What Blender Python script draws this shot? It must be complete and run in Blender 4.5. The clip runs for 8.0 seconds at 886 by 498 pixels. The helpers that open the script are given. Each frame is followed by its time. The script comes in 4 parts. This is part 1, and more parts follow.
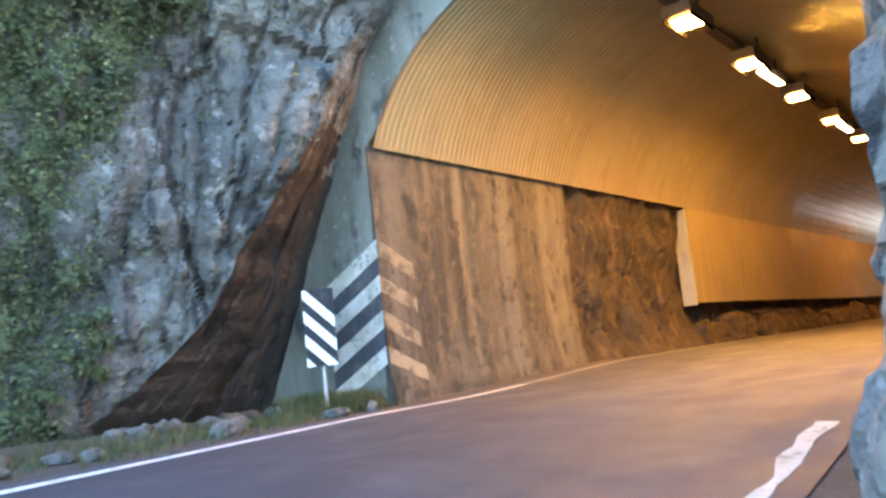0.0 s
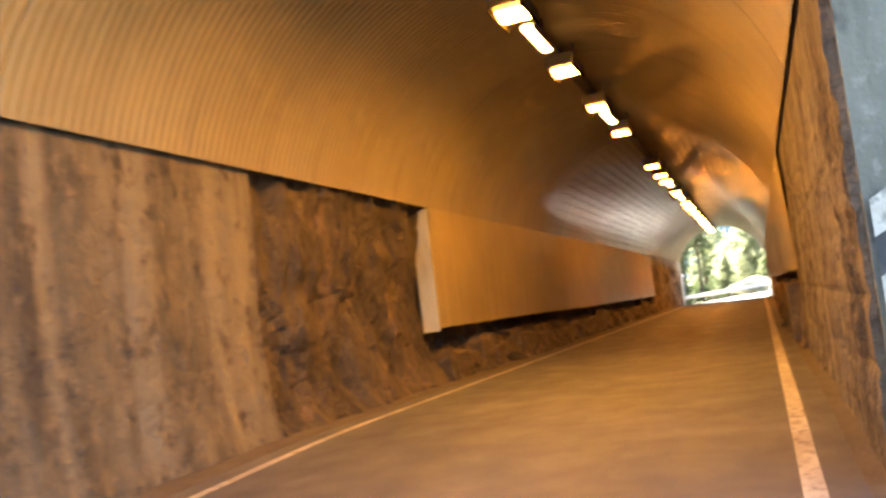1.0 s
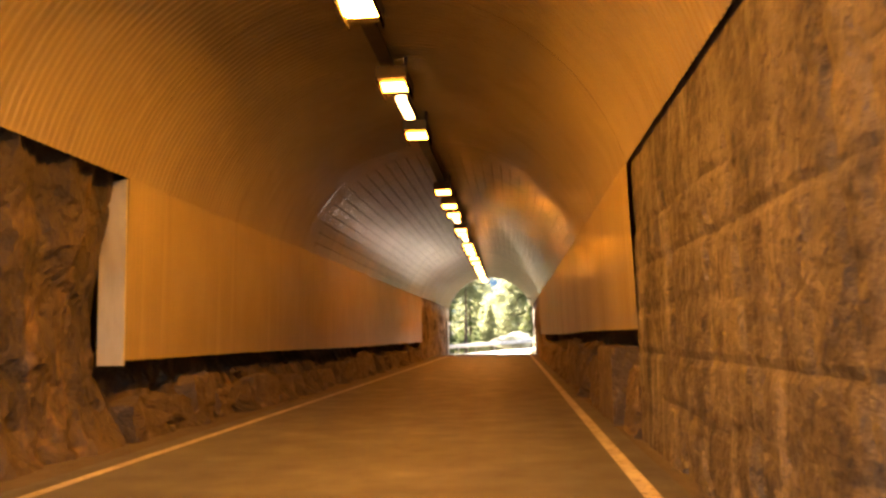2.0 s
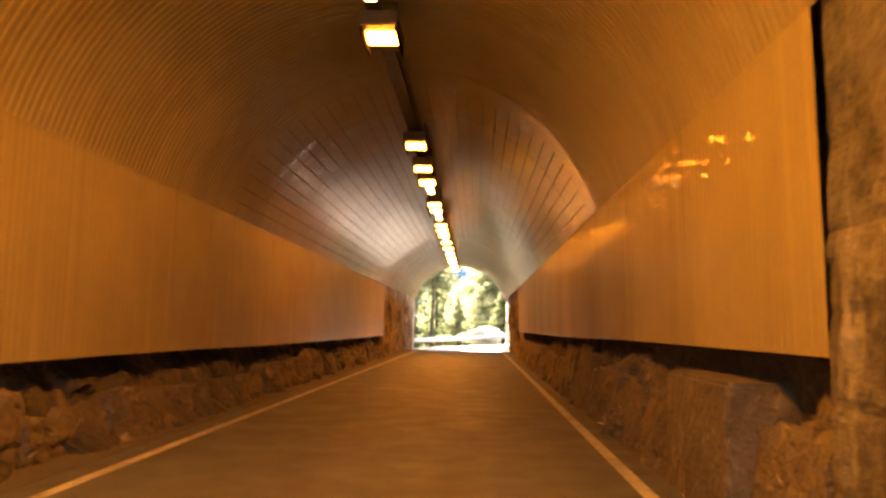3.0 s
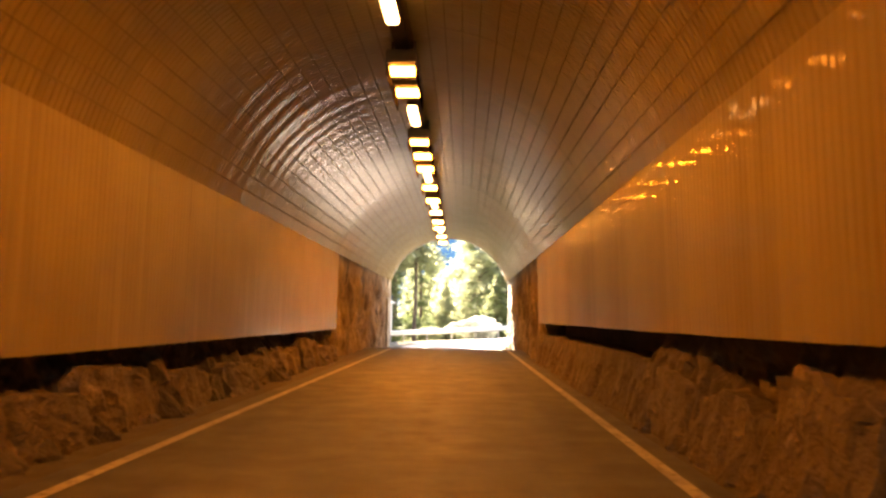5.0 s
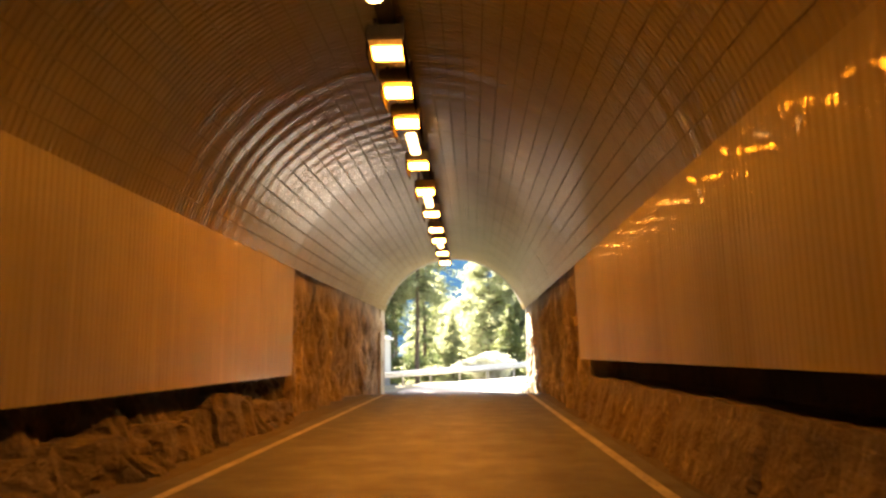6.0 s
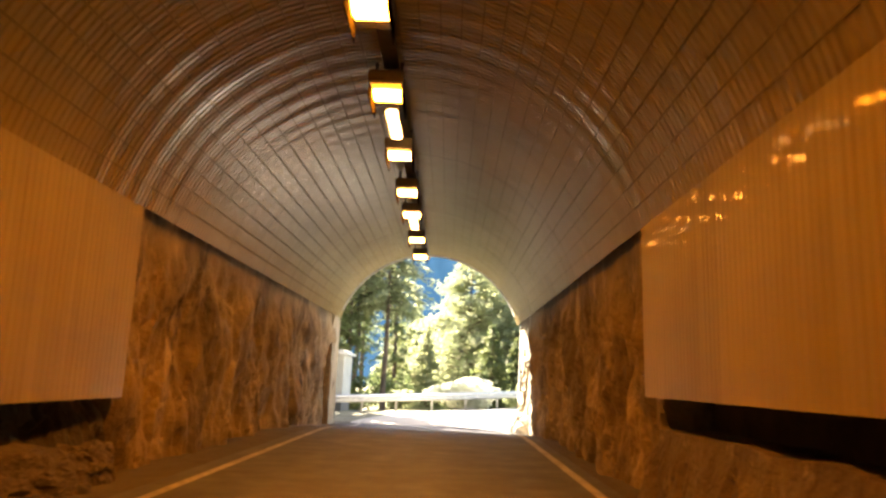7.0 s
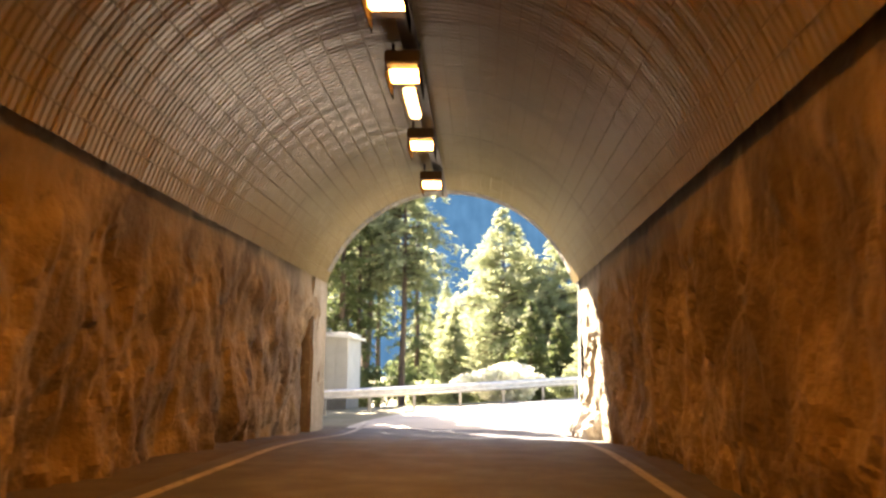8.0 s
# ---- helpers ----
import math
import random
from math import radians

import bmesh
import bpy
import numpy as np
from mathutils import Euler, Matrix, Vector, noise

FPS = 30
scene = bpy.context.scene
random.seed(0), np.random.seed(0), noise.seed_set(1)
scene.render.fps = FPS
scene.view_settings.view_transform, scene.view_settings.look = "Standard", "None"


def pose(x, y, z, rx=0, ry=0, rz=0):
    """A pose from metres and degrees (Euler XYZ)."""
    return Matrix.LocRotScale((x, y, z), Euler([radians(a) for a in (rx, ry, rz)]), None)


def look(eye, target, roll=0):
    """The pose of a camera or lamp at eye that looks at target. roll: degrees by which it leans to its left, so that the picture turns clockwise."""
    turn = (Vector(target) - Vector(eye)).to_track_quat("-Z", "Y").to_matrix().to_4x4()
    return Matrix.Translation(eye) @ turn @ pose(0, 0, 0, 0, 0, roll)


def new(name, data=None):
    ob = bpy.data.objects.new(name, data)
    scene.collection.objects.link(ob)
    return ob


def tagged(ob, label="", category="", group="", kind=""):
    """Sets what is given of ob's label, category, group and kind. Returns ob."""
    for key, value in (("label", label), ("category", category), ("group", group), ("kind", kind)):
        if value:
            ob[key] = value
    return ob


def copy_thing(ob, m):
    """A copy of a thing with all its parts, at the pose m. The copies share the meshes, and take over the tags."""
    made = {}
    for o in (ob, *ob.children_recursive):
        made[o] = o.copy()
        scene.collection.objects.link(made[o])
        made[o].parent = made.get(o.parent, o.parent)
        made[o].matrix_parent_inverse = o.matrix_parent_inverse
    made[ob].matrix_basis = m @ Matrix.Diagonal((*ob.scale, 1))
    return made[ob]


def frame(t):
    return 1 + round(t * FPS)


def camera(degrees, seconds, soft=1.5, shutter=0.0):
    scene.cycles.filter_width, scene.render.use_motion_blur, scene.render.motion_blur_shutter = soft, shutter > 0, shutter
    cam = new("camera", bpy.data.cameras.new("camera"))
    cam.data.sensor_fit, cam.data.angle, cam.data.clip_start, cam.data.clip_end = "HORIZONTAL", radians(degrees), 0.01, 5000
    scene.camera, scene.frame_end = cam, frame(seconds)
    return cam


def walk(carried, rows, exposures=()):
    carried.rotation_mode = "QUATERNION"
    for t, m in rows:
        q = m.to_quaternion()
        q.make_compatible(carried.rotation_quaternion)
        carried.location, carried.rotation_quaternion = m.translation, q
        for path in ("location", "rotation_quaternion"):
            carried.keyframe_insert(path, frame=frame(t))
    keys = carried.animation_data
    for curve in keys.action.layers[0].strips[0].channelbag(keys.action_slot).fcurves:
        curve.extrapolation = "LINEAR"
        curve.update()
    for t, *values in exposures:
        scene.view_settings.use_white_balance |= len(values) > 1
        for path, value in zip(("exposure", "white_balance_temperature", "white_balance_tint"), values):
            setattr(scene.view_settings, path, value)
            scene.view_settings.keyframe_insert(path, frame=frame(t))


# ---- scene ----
cam = camera(55.0, 8.0, soft=2.6, shutter=0.2)
PATH = [
    (0, (3.806, -0.684, 0.404), (2.623, 0.91, 0.646), -6.0),
    (0.5, (2.815, 1.319, 0.754), (1.767, 3.002, 1.015), -7.3),
    (1, (2.218, 3.89, 1.123), (1.535, 5.763, 1.281), -6.9),
    (1.5, (1.739, 6.228, 1.105), (1.42, 8.194, 1.293), -4.5),
    (2, (1.385, 8.306, 1.159), (1.226, 10.289, 1.362), -1.0),
    (3.3, (0.835, 15.197, 1.35), (0.756, 17.188, 1.521), 1.0),
    (3.5, (0.766, 16.392, 1.356), (0.702, 18.384, 1.522), 0.3),
    (4, (0.676, 19.284, 1.356), (0.67, 21.277, 1.52), 0.3),
    (4.5, (0.661, 22.545, 1.354), (0.701, 24.538, 1.511), 3.0),
    (4.7, (0.601, 23.749, 1.277), (0.59, 25.743, 1.427), 2.3),
    (6, (0.601, 33.008, 1.282), (0.533, 34.992, 1.527), -0.6),
    (6.5, (0.542, 36.997, 1.289), (0.503, 38.979, 1.555), 0.5),
    (7, (0.549, 40.804, 1.251), (0.522, 42.781, 1.552), 2.6),
    (7.5, (0.555, 45.066, 1.228), (0.493, 47.039, 1.548), 1.9),
    (8, (0.571, 48.919, 1.128), (0.479, 50.898, 1.404), 0.7),
]
walk(cam, [(t, look(eye, target, roll)) for t, eye, target, roll in PATH], exposures=[(0, 5.06, 5750, 8), (0.5, 4.98, 6000, 11), (1, 4.6, 6700, 14), (1.5, 4.3, 7500, 18), (2, 4.28, 8000, 22), (3.5, 4.78, 8200, 25), (4.5, 4.8, 8200, 25), (6, 4.45, 8000, 14), (7, 4.25, 8000, 13), (8, 4.06, 7900, 19)])

# ---- light ----
SUN_FROM = Vector((-0.52, 0.54, 0.70)).normalized()
world = bpy.data.worlds.new("world")
scene.world = world
world.use_nodes = True
_n, _l = world.node_tree.nodes, world.node_tree.links
sky = _n.new("ShaderNodeTexSky")
sky.sky_type, sky.sun_disc = "NISHITA", False
sky.sun_elevation = math.asin(SUN_FROM.z)
sky.sun_rotation = math.atan2(SUN_FROM.x, SUN_FROM.y)
_l.new(sky.outputs["Color"], _n["Background"].inputs["Color"])
_n["Background"].inputs["Strength"].default_value = 0.05
sun = new("sun", bpy.data.lights.new("sun", "SUN"))
sun.data.energy, sun.data.angle, sun.data.color = 5.0, radians(0.5), (1.0, 0.93, 0.82)
sun.matrix_world = look(SUN_FROM * 200, (0, 0, 0))


# ---- materials ----
def material(name, color, rough=0.8, metal=0.0, layers=(), bump=0.3, bump_scale=20.0, distance=0.02, bump_stretch=(1, 1, 1),
             vary=0.0, rough_to=None, leaf=0.0, coarse=0.0, coarse_scale=3.0):
    """A surface from a base colour and layers of (colour, scale, stretch, from, to), with relief at one or two scales.
    leaf: how much light passes through it; vary: lighter and darker from piece to piece."""
    m = bpy.data.materials.new(name)
    m.use_nodes = True
    n, l = m.node_tree.nodes, m.node_tree.links
    b = n["Principled BSDF"]
    b.inputs["Roughness"].default_value, b.inputs["Metallic"].default_value = rough, metal
    co = n.new("ShaderNodeTexCoord")

    def tex(scale, stretch, detail=6.0):
        mp = n.new("ShaderNodeMapping")
        mp.inputs["Scale"].default_value = stretch
        l.new(co.outputs["Object"], mp.inputs["Vector"])
        t = n.new("ShaderNodeTexNoise")
        t.inputs["Scale"].default_value, t.inputs["Detail"].default_value = scale, detail
        t.inputs["Roughness"].default_value = 0.6
        l.new(mp.outputs["Vector"], t.inputs["Vector"])
        return t

    def ramp(t, lo, hi, a=0.0, z=1.0):
        r = n.new("ShaderNodeMapRange")
        for k, v in zip(("From Min", "From Max", "To Min", "To Max"), (lo, hi, a, z)):
            r.inputs[k].default_value = v
        l.new(t.outputs["Fac"], r.inputs["Value"])
        return r.outputs["Result"]

    rgb = n.new("ShaderNodeRGB")
    rgb.outputs[0].default_value = (*color, 1)
    out = rgb.outputs[0]
    for c, scale, stretch, lo, hi in layers:
        x = n.new("ShaderNodeMix")
        x.data_type = "RGBA"
        l.new(out, x.inputs[6])
        x.inputs[7].default_value = (*c, 1)
        l.new(ramp(tex(scale, stretch, 1.5 if stretch[2] < 0.12 else 6.0), lo, hi), x.inputs[0])
        out = x.outputs[2]
    if vary:
        info = n.new("ShaderNodeObjectInfo")
        hv = n.new("ShaderNodeHueSaturation")
        r = n.new("ShaderNodeMapRange")
        r.inputs["To Min"].default_value, r.inputs["To Max"].default_value = 1 - vary, 1 + vary
        l.new(info.outputs["Random"], r.inputs["Value"])
        l.new(r.outputs["Result"], hv.inputs["Value"])
        l.new(out, hv.inputs["Color"])
        out = hv.outputs["Color"]
    l.new(out, b.inputs["Base Color"])
    if rough_to is not None:
        l.new(ramp(tex(1.7, (1, 1, 1)), 0.35, 0.65, rough, rough_to), b.inputs["Roughness"])
    bp = n.new("ShaderNodeBump")
    bp.inputs["Strength"].default_value, bp.inputs["Distance"].default_value = bump, distance
    l.new(tex(bump_scale, bump_stretch).outputs["Fac"], bp.inputs["Height"])
    normal = bp.outputs["Normal"]
    if coarse:
        b2 = n.new("ShaderNodeBump")
        b2.inputs["Strength"].default_value, b2.inputs["Distance"].default_value = 1.0, coarse
        l.new(tex(coarse_scale, bump_stretch, 4.0).outputs["Fac"], b2.inputs["Height"])
        l.new(normal, b2.inputs["Normal"])
        normal = b2.outputs["Normal"]
    l.new(normal, b.inputs["Normal"])
    if leaf:
        tr = n.new("ShaderNodeBsdfTranslucent")
        l.new(out, tr.inputs["Color"])
        mx = n.new("ShaderNodeMixShader")
        mx.inputs[0].default_value = leaf
        l.new(b.outputs[0], mx.inputs[1])
        l.new(tr.outputs[0], mx.inputs[2])
        l.new(mx.outputs[0], n["Material Output"].inputs["Surface"])
    return m


def glowing(name, color, strength):
    m = bpy.data.materials.new(name)
    m.use_nodes = True
    b = m.node_tree.nodes["Principled BSDF"]
    b.inputs["Base Color"].default_value = (0.8, 0.8, 0.8, 1)
    b.inputs["Emission Color"].default_value = (*color, 1)
    b.inputs["Emission Strength"].default_value = strength
    return m


ONE, TALL, LONG = (1, 1, 1), (1, 1, 0.13), (1, 0.15, 1)
ASPHALT = material("worn_asphalt", (0.055, 0.058, 0.068), 0.62, layers=(((0.038, 0.039, 0.046), 1.3, (1, 0.03, 1), 0.35, 0.65), ((0.098, 0.093, 0.103), 0.5, ONE, 0.55, 0.75), ((0.031, 0.028, 0.032), 0.9, (1.6, 0.5, 1), 0.62, 0.72), ((0.124, 0.115, 0.127), 130, ONE, 0.6, 0.75)), bump=0.5, bump_scale=150, distance=0.006, rough_to=0.8)
# Asphalt lightened for sun glare and for the bounce onto the vault.
SUNROAD = material("sun_brightened_asphalt", (0.46, 0.44, 0.405), 0.8, layers=(((0.37, 0.352, 0.318), 0.8, ONE, 0.4, 0.65), ((0.56, 0.545, 0.50), 60, ONE, 0.58, 0.74)), bump=0.5, bump_scale=120, distance=0.006)
SHOULDER = material("dirty_verge", (0.075, 0.063, 0.050), 0.9, layers=(((0.050, 0.042, 0.034), 2.5, ONE, 0.4, 0.65), ((0.120, 0.104, 0.084), 28, ONE, 0.55, 0.7)), bump=0.7, bump_scale=45)
PAINT = material("road_paint", (0.70, 0.70, 0.68), 0.6, layers=(((0.50, 0.49, 0.47), 4, ONE, 0.45, 0.70), ((0.16, 0.15, 0.145), 13, ONE, 0.60, 0.70)), bump=0.2, bump_scale=120, distance=0.004)
# The tunnel's dimness is put into this darker paint; its patches are dirt.
DIMPAINT = material("dim_dusty_road_paint", (0.36, 0.345, 0.32), 0.7, layers=(((0.22, 0.205, 0.185), 3, (1, 0.4, 1), 0.40, 0.65), ((0.11, 0.10, 0.092), 11, ONE, 0.52, 0.66)), bump=0.3, bump_scale=120, distance=0.004)
def lining_paint(name, coat, coat_rough):
    m = material(name, (0.30, 0.244, 0.13), 0.5, layers=(((0.235, 0.187, 0.095), 0.6, (1, 0.6, 0.5), 0.42, 0.7), ((0.24, 0.19, 0.098), 1.4, (1, 2.2, 0.10), 0.60, 0.82), ((0.275, 0.22, 0.115), 2.4, (1, 1, 0.05), 0.52, 0.80), ((0.322, 0.262, 0.142), 3.3, (1, 1, 0.04), 0.56, 0.80)), bump=0.04, bump_scale=6, vary=0.04, rough_to=0.45)
    b = m.node_tree.nodes["Principled BSDF"]
    b.inputs["Coat Weight"].default_value, b.inputs["Coat Roughness"].default_value = coat, coat_rough
    b.inputs["Specular IOR Level"].default_value = 0.1
    b.inputs["Coat IOR"].default_value = 1.6
    return m


LINING = lining_paint("painted_steel", 0.80, 0.105)
LINING_MOUTH = lining_paint("faded_painted_steel", 0.15, 0.22)
LINING_END = lining_paint("weathered_painted_steel", 0.42, 0.15)
LINING_SIDE = lining_paint("dusty_painted_steel", 0.068, 0.02)
SEAM = material("matt_seam", (0.240, 0.193, 0.103), 0.9, layers=(((0.185, 0.148, 0.080), 5, LONG, 0.4, 0.65),), bump=0.2)
_b = SEAM.node_tree.nodes["Principled BSDF"]
_b.inputs["Specular IOR Level"].default_value = 0.1
_b.inputs["Coat Weight"].default_value, _b.inputs["Coat Roughness"].default_value = 0.06, 0.25
CONCRETE = material("stained_concrete", (0.080, 0.071, 0.055), 0.88, layers=(((0.046, 0.039, 0.030), 0.9, (1, 1, 0.6), 0.42, 0.60), ((0.135, 0.122, 0.098), 1.5, (1, 1, 0.03), 0.47, 0.60), ((0.125, 0.104, 0.070), 2.4, (1, 1, 0.22), 0.46, 0.72), ((0.158, 0.136, 0.098), 2.3, (1, 1, 0.06), 0.57, 0.70), ((0.042, 0.036, 0.029), 2.0, (1, 1, 0.06), 0.56, 0.64), ((0.034, 0.029, 0.025), 2.8, (1, 1, 0.7), 0.57, 0.67), ((0.144, 0.121, 0.083), 6.5, (1, 1, 0.5), 0.52, 0.76), ((0.038, 0.034, 0.032), 3.4, (1, 0.8, 0.9), 0.56, 0.72)), bump=0.8, bump_scale=15, distance=0.03, coarse=0.08, coarse_scale=4.2, bump_stretch=(1, 1, 0.9))
BOARDED = material("board_marked_concrete", (0.120, 0.104, 0.076), 0.85, layers=(((0.050, 0.042, 0.031), 0.8, (1, 1, 0.8), 0.42, 0.58), ((0.150, 0.130, 0.095), 1.5, (1, 1, 0.5), 0.52, 0.68), ((0.040, 0.034, 0.028), 2.4, (1, 0.7, 1), 0.55, 0.66), ((0.032, 0.028, 0.024), 1.3, (1, 1, 0.30), 0.58, 0.66), ((0.20, 0.177, 0.137), 3.8, (1, 1, 0.16), 0.58, 0.70), ((0.036, 0.031, 0.027), 4.5, (1, 1, 0.5), 0.58, 0.68), ((0.150, 0.128, 0.092), 8, (1, 0.7, 1), 0.54, 0.74)), bump=0.9, bump_scale=15, distance=0.03, coarse=0.10, coarse_scale=4.2)
PORTAL = material("grey_portal_concrete", (0.195, 0.205, 0.175), 0.9, layers=(((0.115, 0.127, 0.105), 1.1, (1, 1, 0.5), 0.4, 0.62), ((0.085, 0.088, 0.075), 2.6, TALL, 0.56, 0.72), ((0.055, 0.058, 0.052), 2.2, (1, 1, 0.6), 0.56, 0.66), ((0.27, 0.275, 0.245), 9, ONE, 0.58, 0.76)), bump=0.5, bump_scale=24, coarse=0.04, coarse_scale=2.5)
JAMB = material("pale_jamb_and_daylit_stone", (0.30, 0.265, 0.205), 0.9, layers=(((0.20, 0.17, 0.12), 1.2, (1, 1, 0.3), 0.42, 0.62), ((0.12, 0.095, 0.065), 2.2, TALL, 0.56, 0.70), ((0.38, 0.345, 0.28), 7, ONE, 0.56, 0.70)), bump=0.7, bump_scale=14, distance=0.03, coarse=0.06, coarse_scale=3.0)
ROCK = material("brown_rock", (0.224, 0.172, 0.100), 0.85, layers=(((0.112, 0.082, 0.048), 0.6, ONE, 0.42, 0.58), ((0.34, 0.27, 0.175), 1.3, (1, 1, 0.7), 0.55, 0.70), ((0.032, 0.024, 0.018), 0.8, (1, 1.1, 0.8), 0.60, 0.70), ((0.072, 0.052, 0.036), 3.0, (1, 1, 0.8), 0.62, 0.74)), bump=0.6, bump_scale=9, distance=0.03, coarse=0.10, coarse_scale=2.4)
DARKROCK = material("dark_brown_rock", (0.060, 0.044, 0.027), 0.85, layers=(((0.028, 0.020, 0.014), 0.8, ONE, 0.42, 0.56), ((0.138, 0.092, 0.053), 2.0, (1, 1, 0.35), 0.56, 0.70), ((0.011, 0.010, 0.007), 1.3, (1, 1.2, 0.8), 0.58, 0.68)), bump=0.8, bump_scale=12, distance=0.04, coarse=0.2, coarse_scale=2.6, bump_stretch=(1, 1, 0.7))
STONE = material("plinth_stone", (0.096, 0.073, 0.047), 0.85, layers=(((0.065, 0.047, 0.031), 1.5, ONE, 0.40, 0.60), ((0.175, 0.135, 0.088), 4, ONE, 0.56, 0.7), ((0.052, 0.038, 0.028), 3.0, (1, 1, 0.5), 0.60, 0.70)), bump=0.9, bump_scale=14, distance=0.04, coarse=0.10, coarse_scale=4.0, vary=0.3)
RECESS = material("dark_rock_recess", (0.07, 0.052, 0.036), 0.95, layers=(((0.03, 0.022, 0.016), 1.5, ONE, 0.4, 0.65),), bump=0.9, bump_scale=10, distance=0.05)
CLIFF = material("grey_cliff_rock", (0.188, 0.184, 0.165), 0.8, layers=(((0.080, 0.080, 0.072), 0.8, (1, 1, 0.5), 0.40, 0.60), ((0.31, 0.31, 0.285), 4.5, ONE, 0.56, 0.70), ((0.029, 0.031, 0.029), 2.2, (1.5, 1.5, 0.3), 0.57, 0.65), ((0.513, 0.513, 0.497), 17, ONE, 0.66, 0.74), ((0.166, 0.149, 0.083), 1.4, ONE, 0.62, 0.72)), bump=1.0, bump_scale=9, distance=0.08, coarse=0.25, coarse_scale=2.4)
# Rock colour lightened for full sun at the far mouth, feeding the vault's sheen.
SUNROCK = material("rock_lightened_for_sun", (0.42, 0.41, 0.37), 0.85, layers=(((0.28, 0.27, 0.235), 1.2, (1, 1, 0.6), 0.42, 0.62), ((0.52, 0.51, 0.47), 5.0, ONE, 0.56, 0.70), ((0.16, 0.15, 0.13), 2.6, (1.3, 1.3, 0.4), 0.58, 0.68)), bump=0.9, bump_scale=10, distance=0.06, coarse=0.18, coarse_scale=2.6)
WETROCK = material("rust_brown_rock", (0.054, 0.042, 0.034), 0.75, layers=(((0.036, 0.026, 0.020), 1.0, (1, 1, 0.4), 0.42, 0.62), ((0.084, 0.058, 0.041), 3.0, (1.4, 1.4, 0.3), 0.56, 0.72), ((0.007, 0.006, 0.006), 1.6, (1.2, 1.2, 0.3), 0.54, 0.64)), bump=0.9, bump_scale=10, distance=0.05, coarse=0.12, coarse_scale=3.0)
SOIL = material("gravel_soil", (0.17, 0.155, 0.11), 0.95, layers=(((0.10, 0.10, 0.06), 0.9, ONE, 0.4, 0.65), ((0.27, 0.25, 0.20), 20, ONE, 0.55, 0.7)), bump=0.8, bump_scale=30)
FOREST = material("forest_slope", (0.05, 0.075, 0.03), 0.95, layers=(((0.09, 0.10, 0.045), 0.35, ONE, 0.4, 0.65), ((0.02, 0.03, 0.015), 2, ONE, 0.52, 0.7)), bump=1.0, bump_scale=2, distance=0.4)
WHITE = material("white_board", (0.82, 0.82, 0.80), 0.45, layers=(((0.70, 0.70, 0.67), 6, ONE, 0.5, 0.75),), bump=0.05)
BLACK = material("black_board", (0.012, 0.013, 0.015), 0.75, layers=(((0.045, 0.045, 0.045), 7, ONE, 0.5, 0.75),), bump=0.05)
WORNWHITE = material("worn_white_paint", (0.55, 0.55, 0.50), 0.8, layers=(((0.36, 0.355, 0.29), 3, ONE, 0.40, 0.62), ((0.22, 0.22, 0.19), 9, ONE, 0.54, 0.66)), bump=0.5, bump_scale=20)
WORNBLACK = material("worn_black_paint", (0.045, 0.05, 0.057), 0.8, layers=(((0.10, 0.10, 0.095), 4, ONE, 0.5, 0.7), ((0.2, 0.2, 0.18), 12, ONE, 0.66, 0.74)), bump=0.5, bump_scale=20)
WORNOCHRE = material("faded_ochre_paint", (0.25, 0.215, 0.155), 0.85, layers=(((0.19, 0.16, 0.11), 3, ONE, 0.42, 0.62), ((0.11, 0.092, 0.066), 5, ONE, 0.46, 0.58)), bump=0.6, bump_scale=20)
STEEL = material("galvanised_steel", (0.50, 0.51, 0.51), 0.5, 0.6, layers=(((0.38, 0.39, 0.40), 5, ONE, 0.4, 0.65),), bump=0.1)
PLATE = material("pale_plate", (0.42, 0.41, 0.33), 0.5, layers=(((0.32, 0.30, 0.23), 4, (1, 1, 0.3), 0.45, 0.7),), bump=0.1)
HOUSING = material("dark_lamp_housing", (0.035, 0.03, 0.026), 0.55, layers=(((0.06, 0.05, 0.04), 6, ONE, 0.4, 0.7),), bump=0.1)
SKIRT = material("black_matt_skirt", (0.008, 0.007, 0.006), 1.0, layers=(((0.015, 0.013, 0.011), 8, ONE, 0.4, 0.7),), bump=0.05)
SKIRT.node_tree.nodes["Principled BSDF"].inputs["Specular IOR Level"].default_value = 0.0
SODIUM_IN = glowing("entrance_sodium_glass", (1.0, 0.41, 0.045), 30.0)
SODIUM = glowing("sodium_glass", (1.0, 0.31, 0.028), 7.5)
SODIUM_DIM = glowing("dimmed_sodium_glass", (1.0, 0.34, 0.045), 2.8)
SODIUM_FAR = glowing("bright_sodium_glass", (1.0, 0.31, 0.024), 15.5)
SODIUM_OUT = glowing("exit_sodium_glass", (1.0, 0.39, 0.07), 8.5)
TUBE = glowing("tube_glass", (1.0, 0.55, 0.18), 2.0)
BARK = material("bark", (0.12, 0.085, 0.06), 0.95, layers=(((0.05, 0.038, 0.028), 6, (1, 1, 0.2), 0.4, 0.6),), bump=0.8, bump_scale=20)
NEEDLE = material("spruce_needles", (0.075, 0.112, 0.045), 0.7, layers=(((0.15, 0.175, 0.065), 0.9, ONE, 0.42, 0.62),), bump=0.2, leaf=0.5)
LARCH = material("larch_needles", (0.23, 0.275, 0.145), 0.7, layers=(((0.34, 0.36, 0.21), 0.7, ONE, 0.42, 0.62),), bump=0.2, leaf=0.6)
SHRUB = material("shrub_leaves", (0.140, 0.165, 0.075), 0.8, layers=(((0.055, 0.075, 0.032), 2.2, ONE, 0.42, 0.58), ((0.40, 0.38, 0.16), 9.0, ONE, 0.58, 0.66)), bump=0.2, leaf=0.3)
